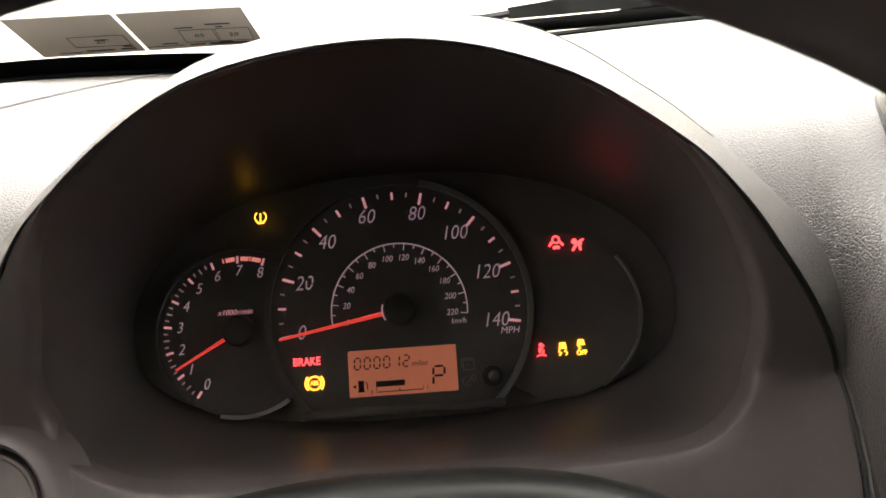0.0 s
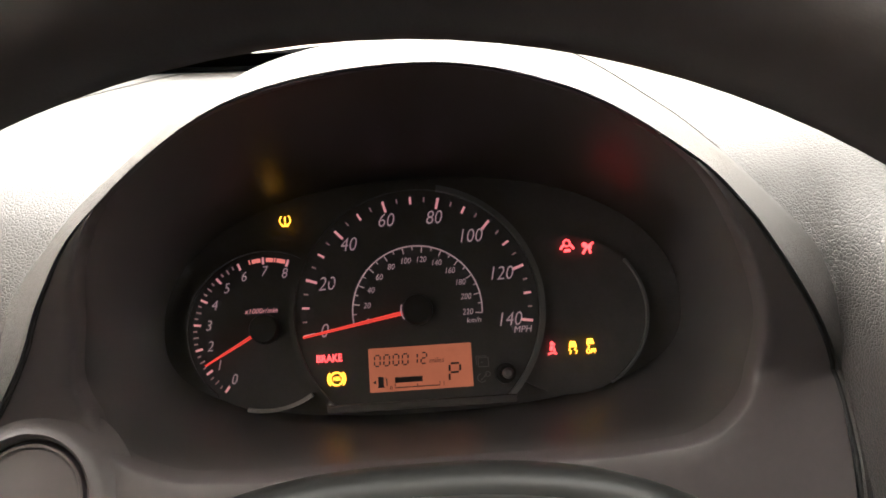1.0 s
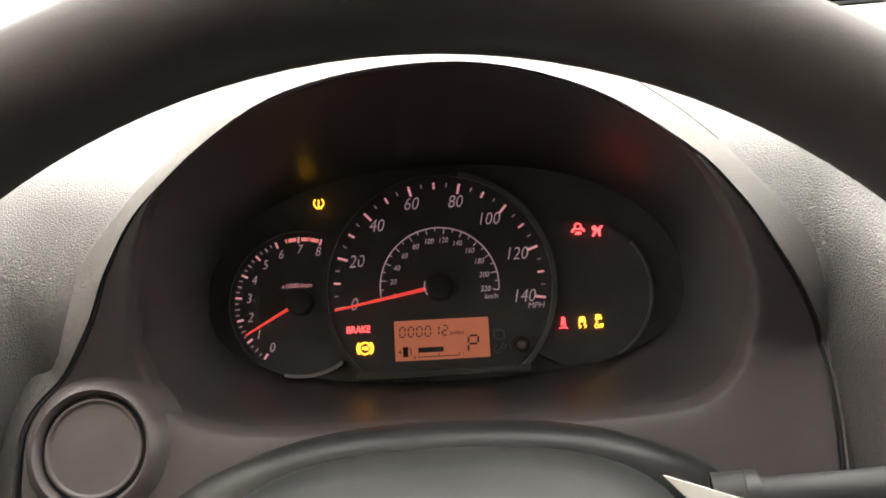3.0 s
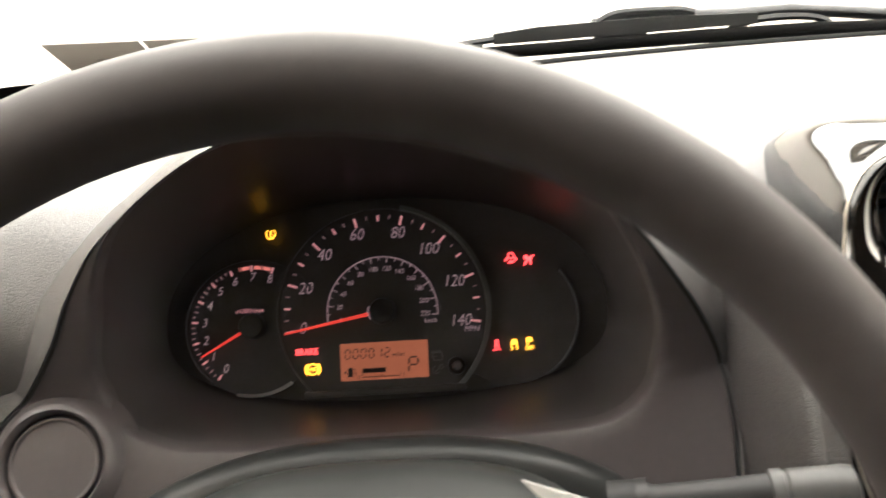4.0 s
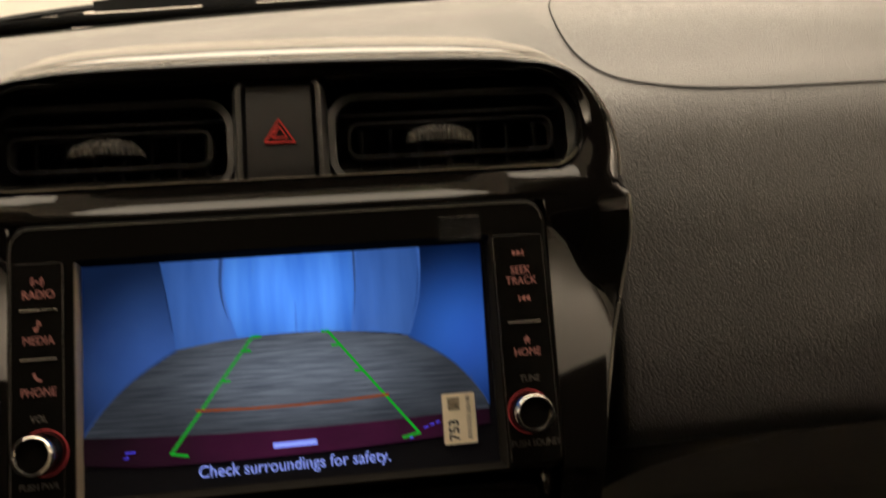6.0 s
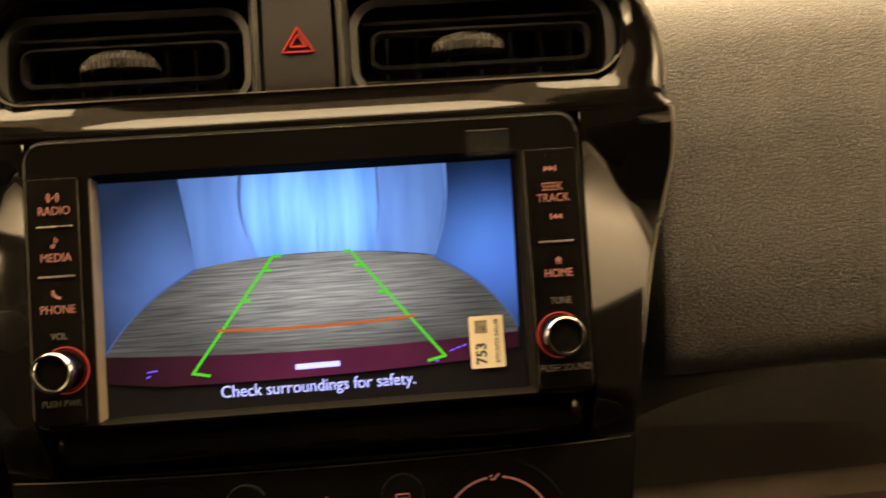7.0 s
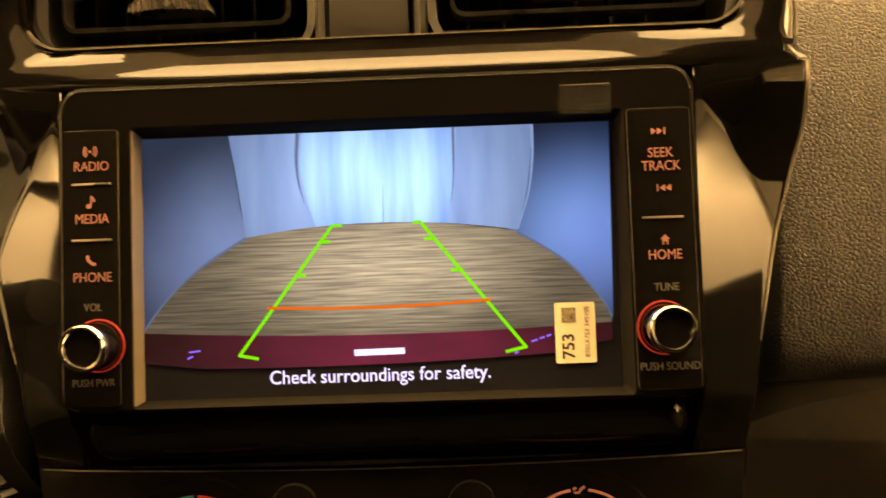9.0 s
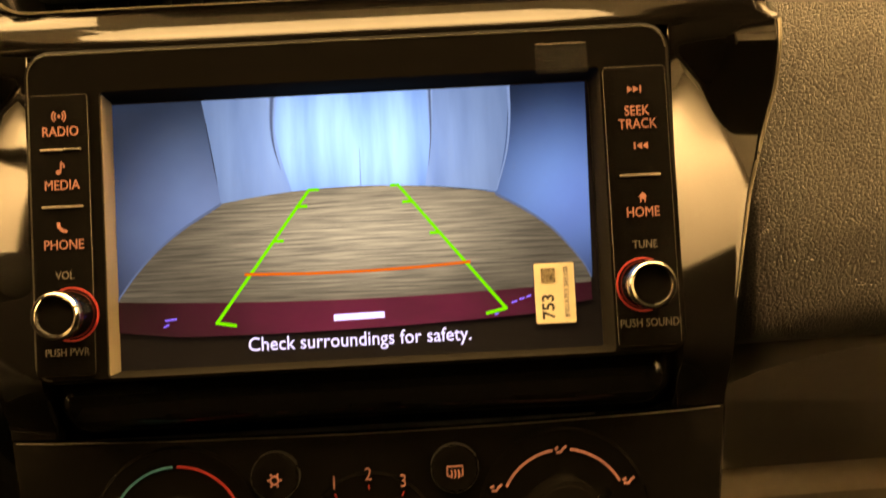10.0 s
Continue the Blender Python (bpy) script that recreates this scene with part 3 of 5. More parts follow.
def eased(o, b, a, y):
    """A point of the rolled edge: a past the opening towards the hood, y behind the face."""
    d = b - o
    q = o + d * (min(a, d.length * 0.3) / max(d.length, 1e-5))
    return (q.x, q.y + y, q.z)


roll = [[eased(o, b, a, y) for o, b in zip(opening, brow)] for a, y in ((0.0, 0.0050), (0.0005, 0.0026), (0.0014, 0.0010), (0.0028, 0.0003))]
loft(bm, rel([back] + roll + rows[2:]), around=True)
part("surround", bm, SATIN, hood, "smooth satin dark grey plastic surround", angle=50)

# dark tunnel from the opening back to the dials
CLUSTER = facing((0.0002, 0.3545, 0.9413), 20, 0)
bm = bmesh.new()
tunnel = []
for o in opening:
    a = Vector(back[opening.index(o)])
    d = CLUSTER.inverted() @ Vector(o)
    ang = math.atan2(d.y - 0.006, d.x)
    cosa, sina = math.cos(ang), math.sin(ang)
    u = 0.003 + 0.130 * abs(cosa) ** 0.85 * (1 if cosa > 0 else -1)
    v = (0.068 if sina > 0 else 0.0505) * abs(sina) ** (1.0 if sina > 0 else 0.7) * (1 if sina > 0 else -1)
    g = CLUSTER @ Vector((u, v, -0.006))
    tunnel.append([a, a.lerp(g, 0.33), a.lerp(g, 0.66), g])
loft(bm, rel([[t[k] for t in tunnel] for k in range(4)]), around=True)
part("inner_shroud", bm, HOODIN, hood, "matt black inside of the hood", angle=60)

# seam line along the hood's lower edge on both sides
for nm, i0, i1 in (("seam", 2.4, 8.9), ("seam", 11.0, 16.8)):
    bm = bmesh.new()
    pts = [brow[int(i) % NR] + out_n[int(i) % NR] * -0.0004 + Vector((0, 0.0012, 0)) for i in range(int(i0 * NS), int(i1 * NS) + 1)]
    ramp = [min(k, len(pts) - 1 - k) for k in range(len(pts))]
    tube(bm, [inv @ q for q in pts], [0.0002 + 0.0008 * smooth(0, 14, k) for k in ramp], 6)
    part(nm, bm, SEAMM, hood)

# ---- round vent beside the instruments ----
vent_c = Vector((-0.1545, rim_y(0.898) + 0.001, 0.898))
rv = thing("round_air_vent", facing(vent_c, 25, 0), "round closed dark grey air vent in the dash", "air vent")
bm = bmesh.new()
rows = []
for r, h in ((0.038, -0.006), (0.034, -0.002), (0.030, 0.004), (0.0275, 0.0075), (0.0255, 0.0085), (0.0242, 0.0075), (0.0236, 0.003), (0.0236, -0.004)):
    rows.append([(r * math.cos(a), r * math.sin(a), h) for a in np.linspace(0, 2 * math.pi, 48, endpoint=False)])
loft(bm, rows, around=True)
part("bezel", bm, SATIN, rv, "raised satin grey ring", angle=60)
bm = bmesh.new()
rows = []
for r, h in ((0.0225, -0.004), (0.0225, 0.004), (0.0215, 0.0056), (0.0205, 0.0056), (0.0198, 0.0048), (0.019, 0.0046), (0.010, 0.0052), (0.00002, 0.0055)):
    rows.append([(r * math.cos(a), r * math.sin(a), h) for a in np.linspace(0, 2 * math.pi, 48, endpoint=False)])
loft(bm, rows, around=True)
part("flap", bm, SATIN, rv, "flat closed flap", angle=40)

# ---- instrument cluster ----
ic = thing("instrument_cluster", CLUSTER, "lit instrument cluster with orange dials and warning lamps on", "instrument cluster")
bm = bmesh.new()
prism(bm, mmp(rrect(-140, 146, -62, 92, 40, 8)), -0.012, -0.006)
part("back_plate", bm, DIALBLACK, ic)

speedo = new("speedometer")
speedo.parent = ic


def sub(name, bm, mat, parent, label="", smooth=False):
    return part(name, bm, mat, parent, label, smooth)


def polar(cx, cy, r, a):
    return cx + r * math.cos(radians(a)), cy + r * math.sin(radians(a))


bm = bmesh.new()
dial = [polar(0, 0, 0.0605, a) for a in np.linspace(-46.2, 226.2, 60)]
prism(bm, dial, -0.005, 0.0)
face = part("speedometer_face", bm, DIALGREY, ic, "charcoal speedometer dial face", smooth=False)
bpy.data.objects.remove(speedo)
speedo = face
# The ring is grey on the right arc and dial-black on the rest.
bm = bmesh.new()
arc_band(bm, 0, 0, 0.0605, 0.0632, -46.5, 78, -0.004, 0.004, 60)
part("dial_ring", bm, RINGM, speedo, "grey right-hand arc of the dial ring")
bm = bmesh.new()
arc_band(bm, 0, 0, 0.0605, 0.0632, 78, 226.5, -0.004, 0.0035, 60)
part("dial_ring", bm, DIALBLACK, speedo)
bm = bmesh.new()
rbox(bm, -0.046, 0.046, -0.0475, -0.0437, -0.004, 0.005, 0.001)
part("base_bar", bm, DIALBLACK, speedo, "dark bar under the dial")


def mph(v):
    return 189.7 - 1.418 * v


for v in range(0, 141, 5):
    r0, r1, w, mat = (0.0575, 0.0518, 0.0013, PRINT_T) if v % 20 == 0 else (0.0572, 0.0535, 0.0011, PRINT_T) if v % 10 == 0 else (0.0570, 0.0548, 0.0007, PRINT_M)
    sub("tick_mark", stroke(bmesh.new(), [polar(0, 0, r0, mph(v)), polar(0, 0, r1, mph(v))], w, 0.0002, 0.0005), mat, speedo)
for v, u, w in ((0, -46.8, -7.6), (20, -44.6, 15.6), (40, -33.0, 34.7), (60, -13.6, 45.8), (80, 10.6, 45.8), (100, 28.2, 35.3), (120, 42.2, 15.4), (140, 44.8, -7.7)):
    words(str(v), 0.0098, u / 1000, w / 1000, 0.0004, speedo, PLATE_W, "numeral", lean=0.25, width=0.86, bold=-0.00009)
words("MPH", 0.0045, 0.0512, -0.0129, 0.0004, speedo, PLATE_W, "unit_word", lean=0.2)
bm = bmesh.new()
arc_band(bm, 0, 0, 0.0318, 0.0324, -6, 189.5, 0.0002, 0.0005, 60)
for k in range(0, 221, 10):
    a = 189.5 - k * 195.5 / 220
    stroke(bm, [polar(0, 0, 0.0318, a), polar(0, 0, 0.0288 if k % 20 == 0 else 0.0302, a)], 0.0005, 0.0002, 0.0005)
sub("kmh_scale", bm, PLATE_W, speedo, "thin inner kilometre scale")
for k in range(0, 221, 20):
    a = 189.5 - k * 195.5 / 220
    r = 0.0252 if k < 200 else 0.0248
    x, y = polar(0, 0, r, a)
    words(str(k), 0.0041, x, y, 0.0004, speedo, PLATE_W, "numeral", lean=0.2, width=0.88)
words("km/h", 0.0036, 0.0275, -0.0068, 0.0004, speedo, PLATE_W, "unit_word", lean=0.2)


def needle(parent, cx, cy, angle, r0, r1, w0, w1, h0, h1, hub):
    bm = bmesh.new()
    c, s = math.cos(radians(angle)), math.sin(radians(angle))
    rows = []
    for r, w, h in ((r0, w0, h0), (r1, w1, h1)):
        x, y = cx + r * c, cy + r * s
        rows.append([(x - s * w, y + c * w, h), (x + s * w, y - c * w, h), (x + s * w * 0.5, y - c * w * 0.5, h + 0.0012), (x - s * w * 0.5, y + c * w * 0.5, h + 0.0012)])
    vs = loft(bm, rows, around=True)
    bm.faces.new(vs[0]), bm.faces.new(vs[-1][::-1])
    part("needle", bm, NEEDLE, parent, "glowing red needle", smooth=False)
    bm = bmesh.new()
    rows = [[(cx + r * math.cos(a), cy + r * math.sin(a), h) for a in np.linspace(0, 2 * math.pi, 32, endpoint=False)]
            for r, h in ((hub * 1.05, 0.0), (hub, 0.007), (hub * 0.9, 0.0082), (0.0002, 0.0086))]
    loft(bm, rows, around=True)
    part("needle_hub", bm, KNOBBLK, parent, "black hub cap")


needle(speedo, 0, 0, 190.2, 0.0068, 0.0575, 0.0011, 0.0006, 0.0045, 0.0025, 0.0074)
# Glint beside the hub, painted on as a faintly glowing arc.
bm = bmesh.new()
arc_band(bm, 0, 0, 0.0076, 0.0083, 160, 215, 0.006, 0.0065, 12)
part("hub_glint", bm, PLATE_W, speedo)

# tachometer
TX, TY = -0.0750, -0.0047
bm = bmesh.new()
disc(bm, TX, TY, 0.0395, -0.006, -0.001, 56)
tacho = part("tachometer_face", bm, DIALGREY, ic, "charcoal rev counter dial face", smooth=False)
bm = bmesh.new()
arc_band(bm, TX, TY, 0.0386, 0.0404, 256, 303, -0.002, 0.003, 30)
part("dial_ring", bm, PALERING, tacho, "pale grey lower ring")
bm = bmesh.new()
arc_band(bm, TX, TY, 0.0388, 0.0402, 30, 232, -0.002, 0.001, 30)
part("dial_ring", bm, DIALBLACK, tacho)


def rev(k):
    return 234.7 - 20.5 * k


for k in range(33):
    f = k % 4
    if k > 24 and f:
        continue
    r1, w = (0.0325, 0.0011) if f == 0 else (0.0335, 0.0007) if f == 2 else (0.0343, 0.0007)
    sub("tick_mark", stroke(bmesh.new(), [polar(TX, TY, 0.0360, rev(k / 4)), polar(TX, TY, r1, rev(k / 4))], w, -0.0008, -0.0005), PRINT_T if f == 0 else PRINT_M, tacho)
bm = bmesh.new()
for a0, a1 in ((6.55, 6.9), (7.12, 7.42), (7.55, 7.9)):
    arc_band(bm, TX, TY, 0.0336, 0.0356, rev(a0), rev(a1), -0.0008, -0.0005, 6)
for a0 in (6.45, 7.48):
    stroke(bm, [polar(TX, TY, 0.0358, rev(a0)), polar(TX, TY, 0.0336, rev(a0))], 0.0006, -0.0008, -0.0005)
sub("red_zone", bm, PRINT_O, tacho, "backlit orange-red zone bars")
for k in range(9):
    x, y = polar(TX, TY, 0.0288, rev(k))
    words(str(k), 0.0072, x, y, -0.0006, tacho, PLATE_W, "numeral", lean=0.25, width=0.85, bold=-0.00006)
words("x1000r/min", 0.0035, -0.0775, 0.0045, -0.0006, tacho, PRINT_T, "unit_word", lean=0.25)
needle(tacho, TX, TY, 208.5, 0.0072, 0.0335, 0.0009, 0.0005, 0.004, 0.0022, 0.007)

# right-hand dial with warning lamps only
bm = bmesh.new()
disc(bm, 0.0745, -0.0065, 0.0395, -0.006, -0.001, 56)
wd = part("warning_dial", bm, DIALBLACK, ic, "black dial that holds warning lamps", smooth=False)
bm = bmesh.new()
arc_band(bm, 0.0745, -0.0065, 0.0388, 0.0400, -62, 40, -0.002, 0.002, 30)
part("dial_ring", bm, RINGM, wd)

# liquid-crystal window
bm = bmesh.new()
prism(bm, mmp(rrect(-25.4, 25.2, -38.9, -17.6, 0.5, 2)), 0.0002, 0.0006)
lcd = part("lcd_panel", bm, LCD, ic, "orange lit liquid-crystal panel", smooth=False)
SEGS = {"0": "abcdef", "1": "bc", "2": "abged", "P": "abefg"}


def seven(bm, ch, x, y, w, h, t, lean, z0, z1):
    pos = {"a": ((0, h), (w, h)), "b": ((w, h), (w, h / 2)), "c": ((w, h / 2), (w, 0)), "d": ((0, 0), (w, 0)), "e": ((0, 0), (0, h / 2)), "f": ((0, h / 2), (0, h)), "g": ((0, h / 2), (w, h / 2))}
    for s in SEGS[ch]:
        (x0, y0), (x1, y1) = pos[s]
        d = Vector((x1 - x0, y1 - y0)).normalized() * t * 0.62
        a = (x + x0 + d.x + lean * (y0 + d.y), y + y0 + d.y)
        b = (x + x1 - d.x + lean * (y1 - d.y), y + y1 - d.y)
        stroke(bm, [a, b], t, z0, z1)


bm = bmesh.new()
for i, ch in enumerate("000012"):
    seven(bm, ch, -0.0226 + i * 0.00455, -0.0263, 0.0027, 0.0052, 0.0007, 0.06, 0.0007, 0.0009)
seven(bm, "P", 0.0136, -0.0358, 0.0052, 0.0086, 0.0010, 0.06, 0.0007, 0.0009)
sub("lcd_readout", bm, LCDINK, lcd, "dark liquid-crystal odometer digits and gear letter")
words("miles", 0.0036, 0.0078, -0.0252, 0.0008, lcd, LCDINK, "unit_word", lean=0.2)
bm = bmesh.new()
rbox(bm, -0.0130, 0.0005, -0.0349, -0.0322, 0.0007, 0.0009)
stroke(bm, [(-0.0130, -0.0352), (-0.0130, -0.0372), (0.0088, -0.0372), (0.0088, -0.0355)], 0.0005, 0.0007, 0.0009)
stroke(bm, [(-0.0021, -0.0372), (-0.0021, -0.0358)], 0.0005, 0.0007, 0.0009)
rbox(bm, -0.0212, -0.0185, -0.0362, -0.0315, 0.0007, 0.0009)
stroke(bm, [(-0.0215, -0.0365), (-0.0182, -0.0365)], 0.0006, 0.0007, 0.0009)
stroke(bm, [(-0.0180, -0.0322), (-0.0170, -0.0328), (-0.0170, -0.0360)], 0.0005, 0.0007, 0.0009)
prism(bm, [(-0.0238, -0.0341), (-0.0222, -0.0331), (-0.0222, -0.0351)], 0.0007, 0.0009)
sub("fuel_gauge", bm, LCDINK, lcd, "dark fuel gauge bars")
words("0", 0.0028, -0.0150, -0.0372, 0.0008, lcd, LCDINK, "numeral")
words("1", 0.0028, 0.0108, -0.0366, 0.0008, lcd, LCDINK, "numeral")

# unlit switch symbols and the reset knob
bm = bmesh.new()
for a, b in (((28.2, -25.4), (33.2, -25.4)), ((33.2, -25.4), (33.2, -29.8)), ((33.2, -29.8), (28.2, -29.8)), ((28.2, -29.8), (28.2, -25.4)), ((27.3, -24.6), (32.4, -24.6)), ((27.3, -24.6), (27.3, -28.8)), ((29.5, -27.6), (30.6, -27.6))):
    stroke(bm, mmp([a, b]), 0.0004, 0.0002, 0.0005)
arc_band(bm, 0.0295, -0.0352, 0.0019, 0.0023, 100, 330, 0.0002, 0.0005, 14)
stroke(bm, mmp([(29, -36.3), (32.3, -33.2)]), 0.0004, 0.0002, 0.0005)
arc_band(bm, 0.0325, -0.0335, 0.0010, 0.0014, 0, 360, 0.0002, 0.0005, 12)
sub("switch_symbols", bm, DARKPRINT, speedo)
bm = bmesh.new()
tube(bm, [(0.0412, -0.0335, 0.0), (0.0412, -0.0335, 0.012), (0.0412, -0.0335, 0.0165), (0.0412, -0.0335, 0.018)], [0.0034, 0.0029, 0.0026, 0.0014], 20)
part("reset_knob", bm, KNOBM, ic, "glossy grey reset knob")
bm = bmesh.new()
tube(bm, [(0.0412, -0.0335, -0.004), (0.0412, -0.0335, 0.003)], [0.0056, 0.0050], 20)
part("knob_collar", bm, KNOBBLK, ic)


# warning lamps, each a small lit symbol
def lamp_symbol(name, mat, label):
    def wrap(draw):
        bm = bmesh.new()
        draw(bm)
        return part(name, bm, mat, ic, label, smooth=False)
    return wrap


Z0, Z1 = 0.0004, 0.0007


@lamp_symbol("door_warning_lamp", RED, "red lit open-door warning symbol")
def _(bm):
    x, y = 0.0768, 0.0268
    arc_band(bm, x, y + 0.0018, 0.0013, 0.0020, 0, 360, Z0, Z1, 16)
    prism(bm, [(x - 0.0017, y - 0.0026), (x + 0.0017, y - 0.0026), (x + 0.0014, y - 0.0012), (x - 0.0014, y - 0.0012)], Z0, Z1)
    stroke(bm, [(x - 0.0019, y + 0.0008), (x - 0.0034, y - 0.0012)], 0.0011, Z0, Z1)
    stroke(bm, [(x + 0.0019, y + 0.0008), (x + 0.0034, y - 0.0012)], 0.0011, Z0, Z1)


@lamp_symbol("airbag_warning_lamp", RED, "red lit airbag warning symbol")
def _(bm):
    x, y = 0.0868, 0.0258
    disc(bm, x - 0.0012, y + 0.0014, 0.0013, Z0, Z1, 14)
    stroke(bm, [(x - 0.0024, y - 0.0030), (x - 0.0002, y), (x + 0.0010, y - 0.0004), (x + 0.0016, y - 0.0030)], 0.0011, Z0, Z1)
    stroke(bm, [(x, y + 0.0004), (x + 0.0034, y + 0.0024)], 0.0010, Z0, Z1)
    disc(bm, x + 0.0016, y + 0.0002, 0.0008, Z0, Z1, 12)


@lamp_symbol("seatbelt_warning_lamp", RED, "red lit seat-belt warning symbol")
def _(bm):
    x, y = 0.0651, -0.0236
    disc(bm, x, y + 0.0028, 0.0009, Z0, Z1, 12)
    prism(bm, [(x - 0.0013, y - 0.0004), (x - 0.0004, y - 0.0010), (x + 0.0009, y + 0.0016), (x - 0.0009, y + 0.0016)], Z0, Z1)
    prism(bm, [(x + 0.0003, y - 0.0012), (x + 0.0014, y - 0.0012), (x + 0.0012, y + 0.0009)], Z0, Z1)
    stroke(bm, [(x - 0.0022, y - 0.0024), (x - 0.0006, y - 0.0018), (x + 0.0006, y - 0.0018), (x + 0.0022, y - 0.0024)], 0.0006, Z0, Z1)
    stroke(bm, [(x + 0.0009, y + 0.0018), (x + 0.0016, y + 0.0026)], 0.0004, Z0, Z1)


@lamp_symbol("traction_warning_lamp", AMBER, "amber lit skid warning symbol")
def _(bm):
    x, y = 0.0753, -0.0232
    prism(bm, [(x - 0.0019, y), (x + 0.0019, y), (x + 0.0013, y + 0.0028), (x - 0.0013, y + 0.0028)], Z0, Z1)
    stroke(bm, [(x - 0.0015, y - 0.0004), (x - 0.0020, y - 0.0014), (x - 0.0008, y - 0.0020), (x - 0.0018, y - 0.0032)], 0.0006, Z0, Z1)
    stroke(bm, [(x + 0.0015, y - 0.0004), (x + 0.0008, y - 0.0014), (x + 0.0020, y - 0.0020), (x + 0.0012, y - 0.0032)], 0.0006, Z0, Z1)


@lamp_symbol("stability_off_warning_lamp", AMBER, "amber lit stability-off warning symbol")
def _(bm):
    x, y = 0.0840, -0.0228
    prism(bm, [(x - 0.0019, y + 0.0006), (x + 0.0019, y + 0.0006), (x + 0.0013, y + 0.0032), (x - 0.0013, y + 0.0032)], Z0, Z1)
    stroke(bm, [(x - 0.0014, y + 0.0004), (x - 0.0004, y - 0.0008), (x - 0.0014, y - 0.0014)], 0.0006, Z0, Z1)


words("OFF", 0.0030, 0.0841, -0.0258, Z1, ic, AMBER, "warning_word", width=0.95, bold=0.00008)


@lamp_symbol("tyre_pressure_warning_lamp", AMBER, "amber lit tyre-pressure warning symbol")
def _(bm):
    x, y = -0.0638, 0.0490
    arc_band(bm, x, y + 0.0002, 0.0024, 0.0030, 125, 245, Z0, Z1, 12)
    arc_band(bm, x, y + 0.0002, 0.0024, 0.0030, -65, 55, Z0, Z1, 12)
    stroke(bm, [(x - 0.0016, y - 0.0026), (x + 0.0016, y - 0.0026)], 0.0008, Z0, Z1)
    stroke(bm, [(x, y + 0.0020), (x, y - 0.0004)], 0.0008, Z0, Z1)
    disc(bm, x, y - 0.0014, 0.0005, Z0, Z1, 8)


words("BRAKE", 0.0051, -0.0446, -0.0211, Z1, ic, RED, "warning_word", width=0.84, bold=0.00006)


@lamp_symbol("abs_warning_lamp", AMBER, "amber lit anti-lock brake warning symbol")
def _(bm):
    x, y = -0.0414, -0.0311
    arc_band(bm, x, y, 0.0027, 0.0034, 0, 360, Z0, Z1, 24)
    arc_band(bm, x, y, 0.0039, 0.0046, 135, 225, Z0, Z1, 12)
    arc_band(bm, x, y, 0.0039, 0.0046, -45, 45, Z0, Z1, 12)


words("ABS", 0.0028, -0.0414, -0.0311, Z1, ic, AMBER, "warning_word", width=0.8, bold=0.00005)

# ---- steering wheel ----
wheel = thing("steering_wheel", facing((-0.0013, 0.0551, 0.9310), 19.68, 0), "dark grey moulded steering wheel", "steering wheel")
WR, WT = 0.1446, 0.0121
bm = bmesh.new()
rows = []
for k in range(120):
    a = 2 * math.pi * k / 120
    rows.append([((WR + WT * math.cos(t)) * math.cos(a), (WR + WT * math.cos(t)) * math.sin(a), WT * math.sin(t)) for t in np.linspace(0, 2 * math.pi, 20, endpoint=False)])
loft(bm, rows, around=True, along=True)
part("rim", bm, WHEELM, wheel, angle=80)
bm = bmesh.new()
prism(bm, mmp(rrect(-62, 62, -58, 40, 26, 6)), -0.055, -0.018, 0.006)
part("hub", bm, WHEELM, wheel)
for x in (-1, 1):
    bm = bmesh.new()
    tube(bm, [(x * 0.05, -0.012, -0.035), (x * 0.10, -0.014, -0.02), (x * WR, -0.02, 0.0)], [0.016, 0.013, 0.011], 12, 0.6)
    part("spoke", bm, WHEELM, wheel)
bm = bmesh.new()
tube(bm, [(0, -0.05, -0.035), (0, -0.10, -0.02), (0, -WR, 0.0)], [0.016, 0.014, 0.011], 12)
part("spoke", bm, WHEELM, wheel)

# white sheet standing in for light caught at the hub's corner, placed to fit the camera's view
slip = thing("hub_light_patch", wheel.matrix_world @ pose(0.062, 0.03, -0.038), "white sheet standing in for light caught by the steering wheel hub", "paper")
part("sheet", prism(bmesh.new(), mmp([(-10.5, 17.6), (58, -6), (58, -30), (34, -30)]), -0.0005, 0.0005), HUBLIGHT, slip, smooth=False)

# ---- steering column with stalks ----
col = thing("steering_column", pose(0, 0.2, 0.86), "grey plastic steering column cover", "steering column")
ci = col.matrix_world.inverted()
bm = bmesh.new()
rows = []
for y, top, half, low_z in ((0.252, 0.893, 0.108, 0.80), (0.242, 0.900, 0.106, 0.80), (0.230, 0.910, 0.104, 0.80), (0.214, 0.9165, 0.101, 0.80), (0.200, 0.9165, 0.099, 0.80), (0.175, 0.907, 0.096, 0.80), (0.15, 0.897, 0.085, 0.80), (0.12, 0.885, 0.08, 0.80)):
    r = []
    for a in np.linspace(0, math.pi, 25):
        c, s = math.cos(a), math.sin(a)
        r.append(ci @ Vector((half * abs(c) ** 0.8 * (1 if c > 0 else -1), y, low_z + (top - low_z) * max(s, 0) ** 0.45)))
    rows.append(r)
vs = loft(bm, rows)
bm.faces.new(vs[-1])
part("column_cover", bm, SHROUD, col, "grey-green lit upper column cover", angle=60)
# Added surface where the cover's rear lies in shade; shape fitted to the view.
bm = bmesh.new()
loft(bm, [[ci @ Vector((x, y, 0.9065 - drop - 0.026 * (abs(x) / 0.115) ** 2.6)) for x in np.linspace(-0.14, 0.14, 33)]
          for y, drop in ((0.276, 0.0085), (0.272, 0.0055), (0.268, 0.0033), (0.262, 0.0008), (0.256, 0.0006), (0.250, 0.005), (0.245, 0.013), (0.243, 0.04))])
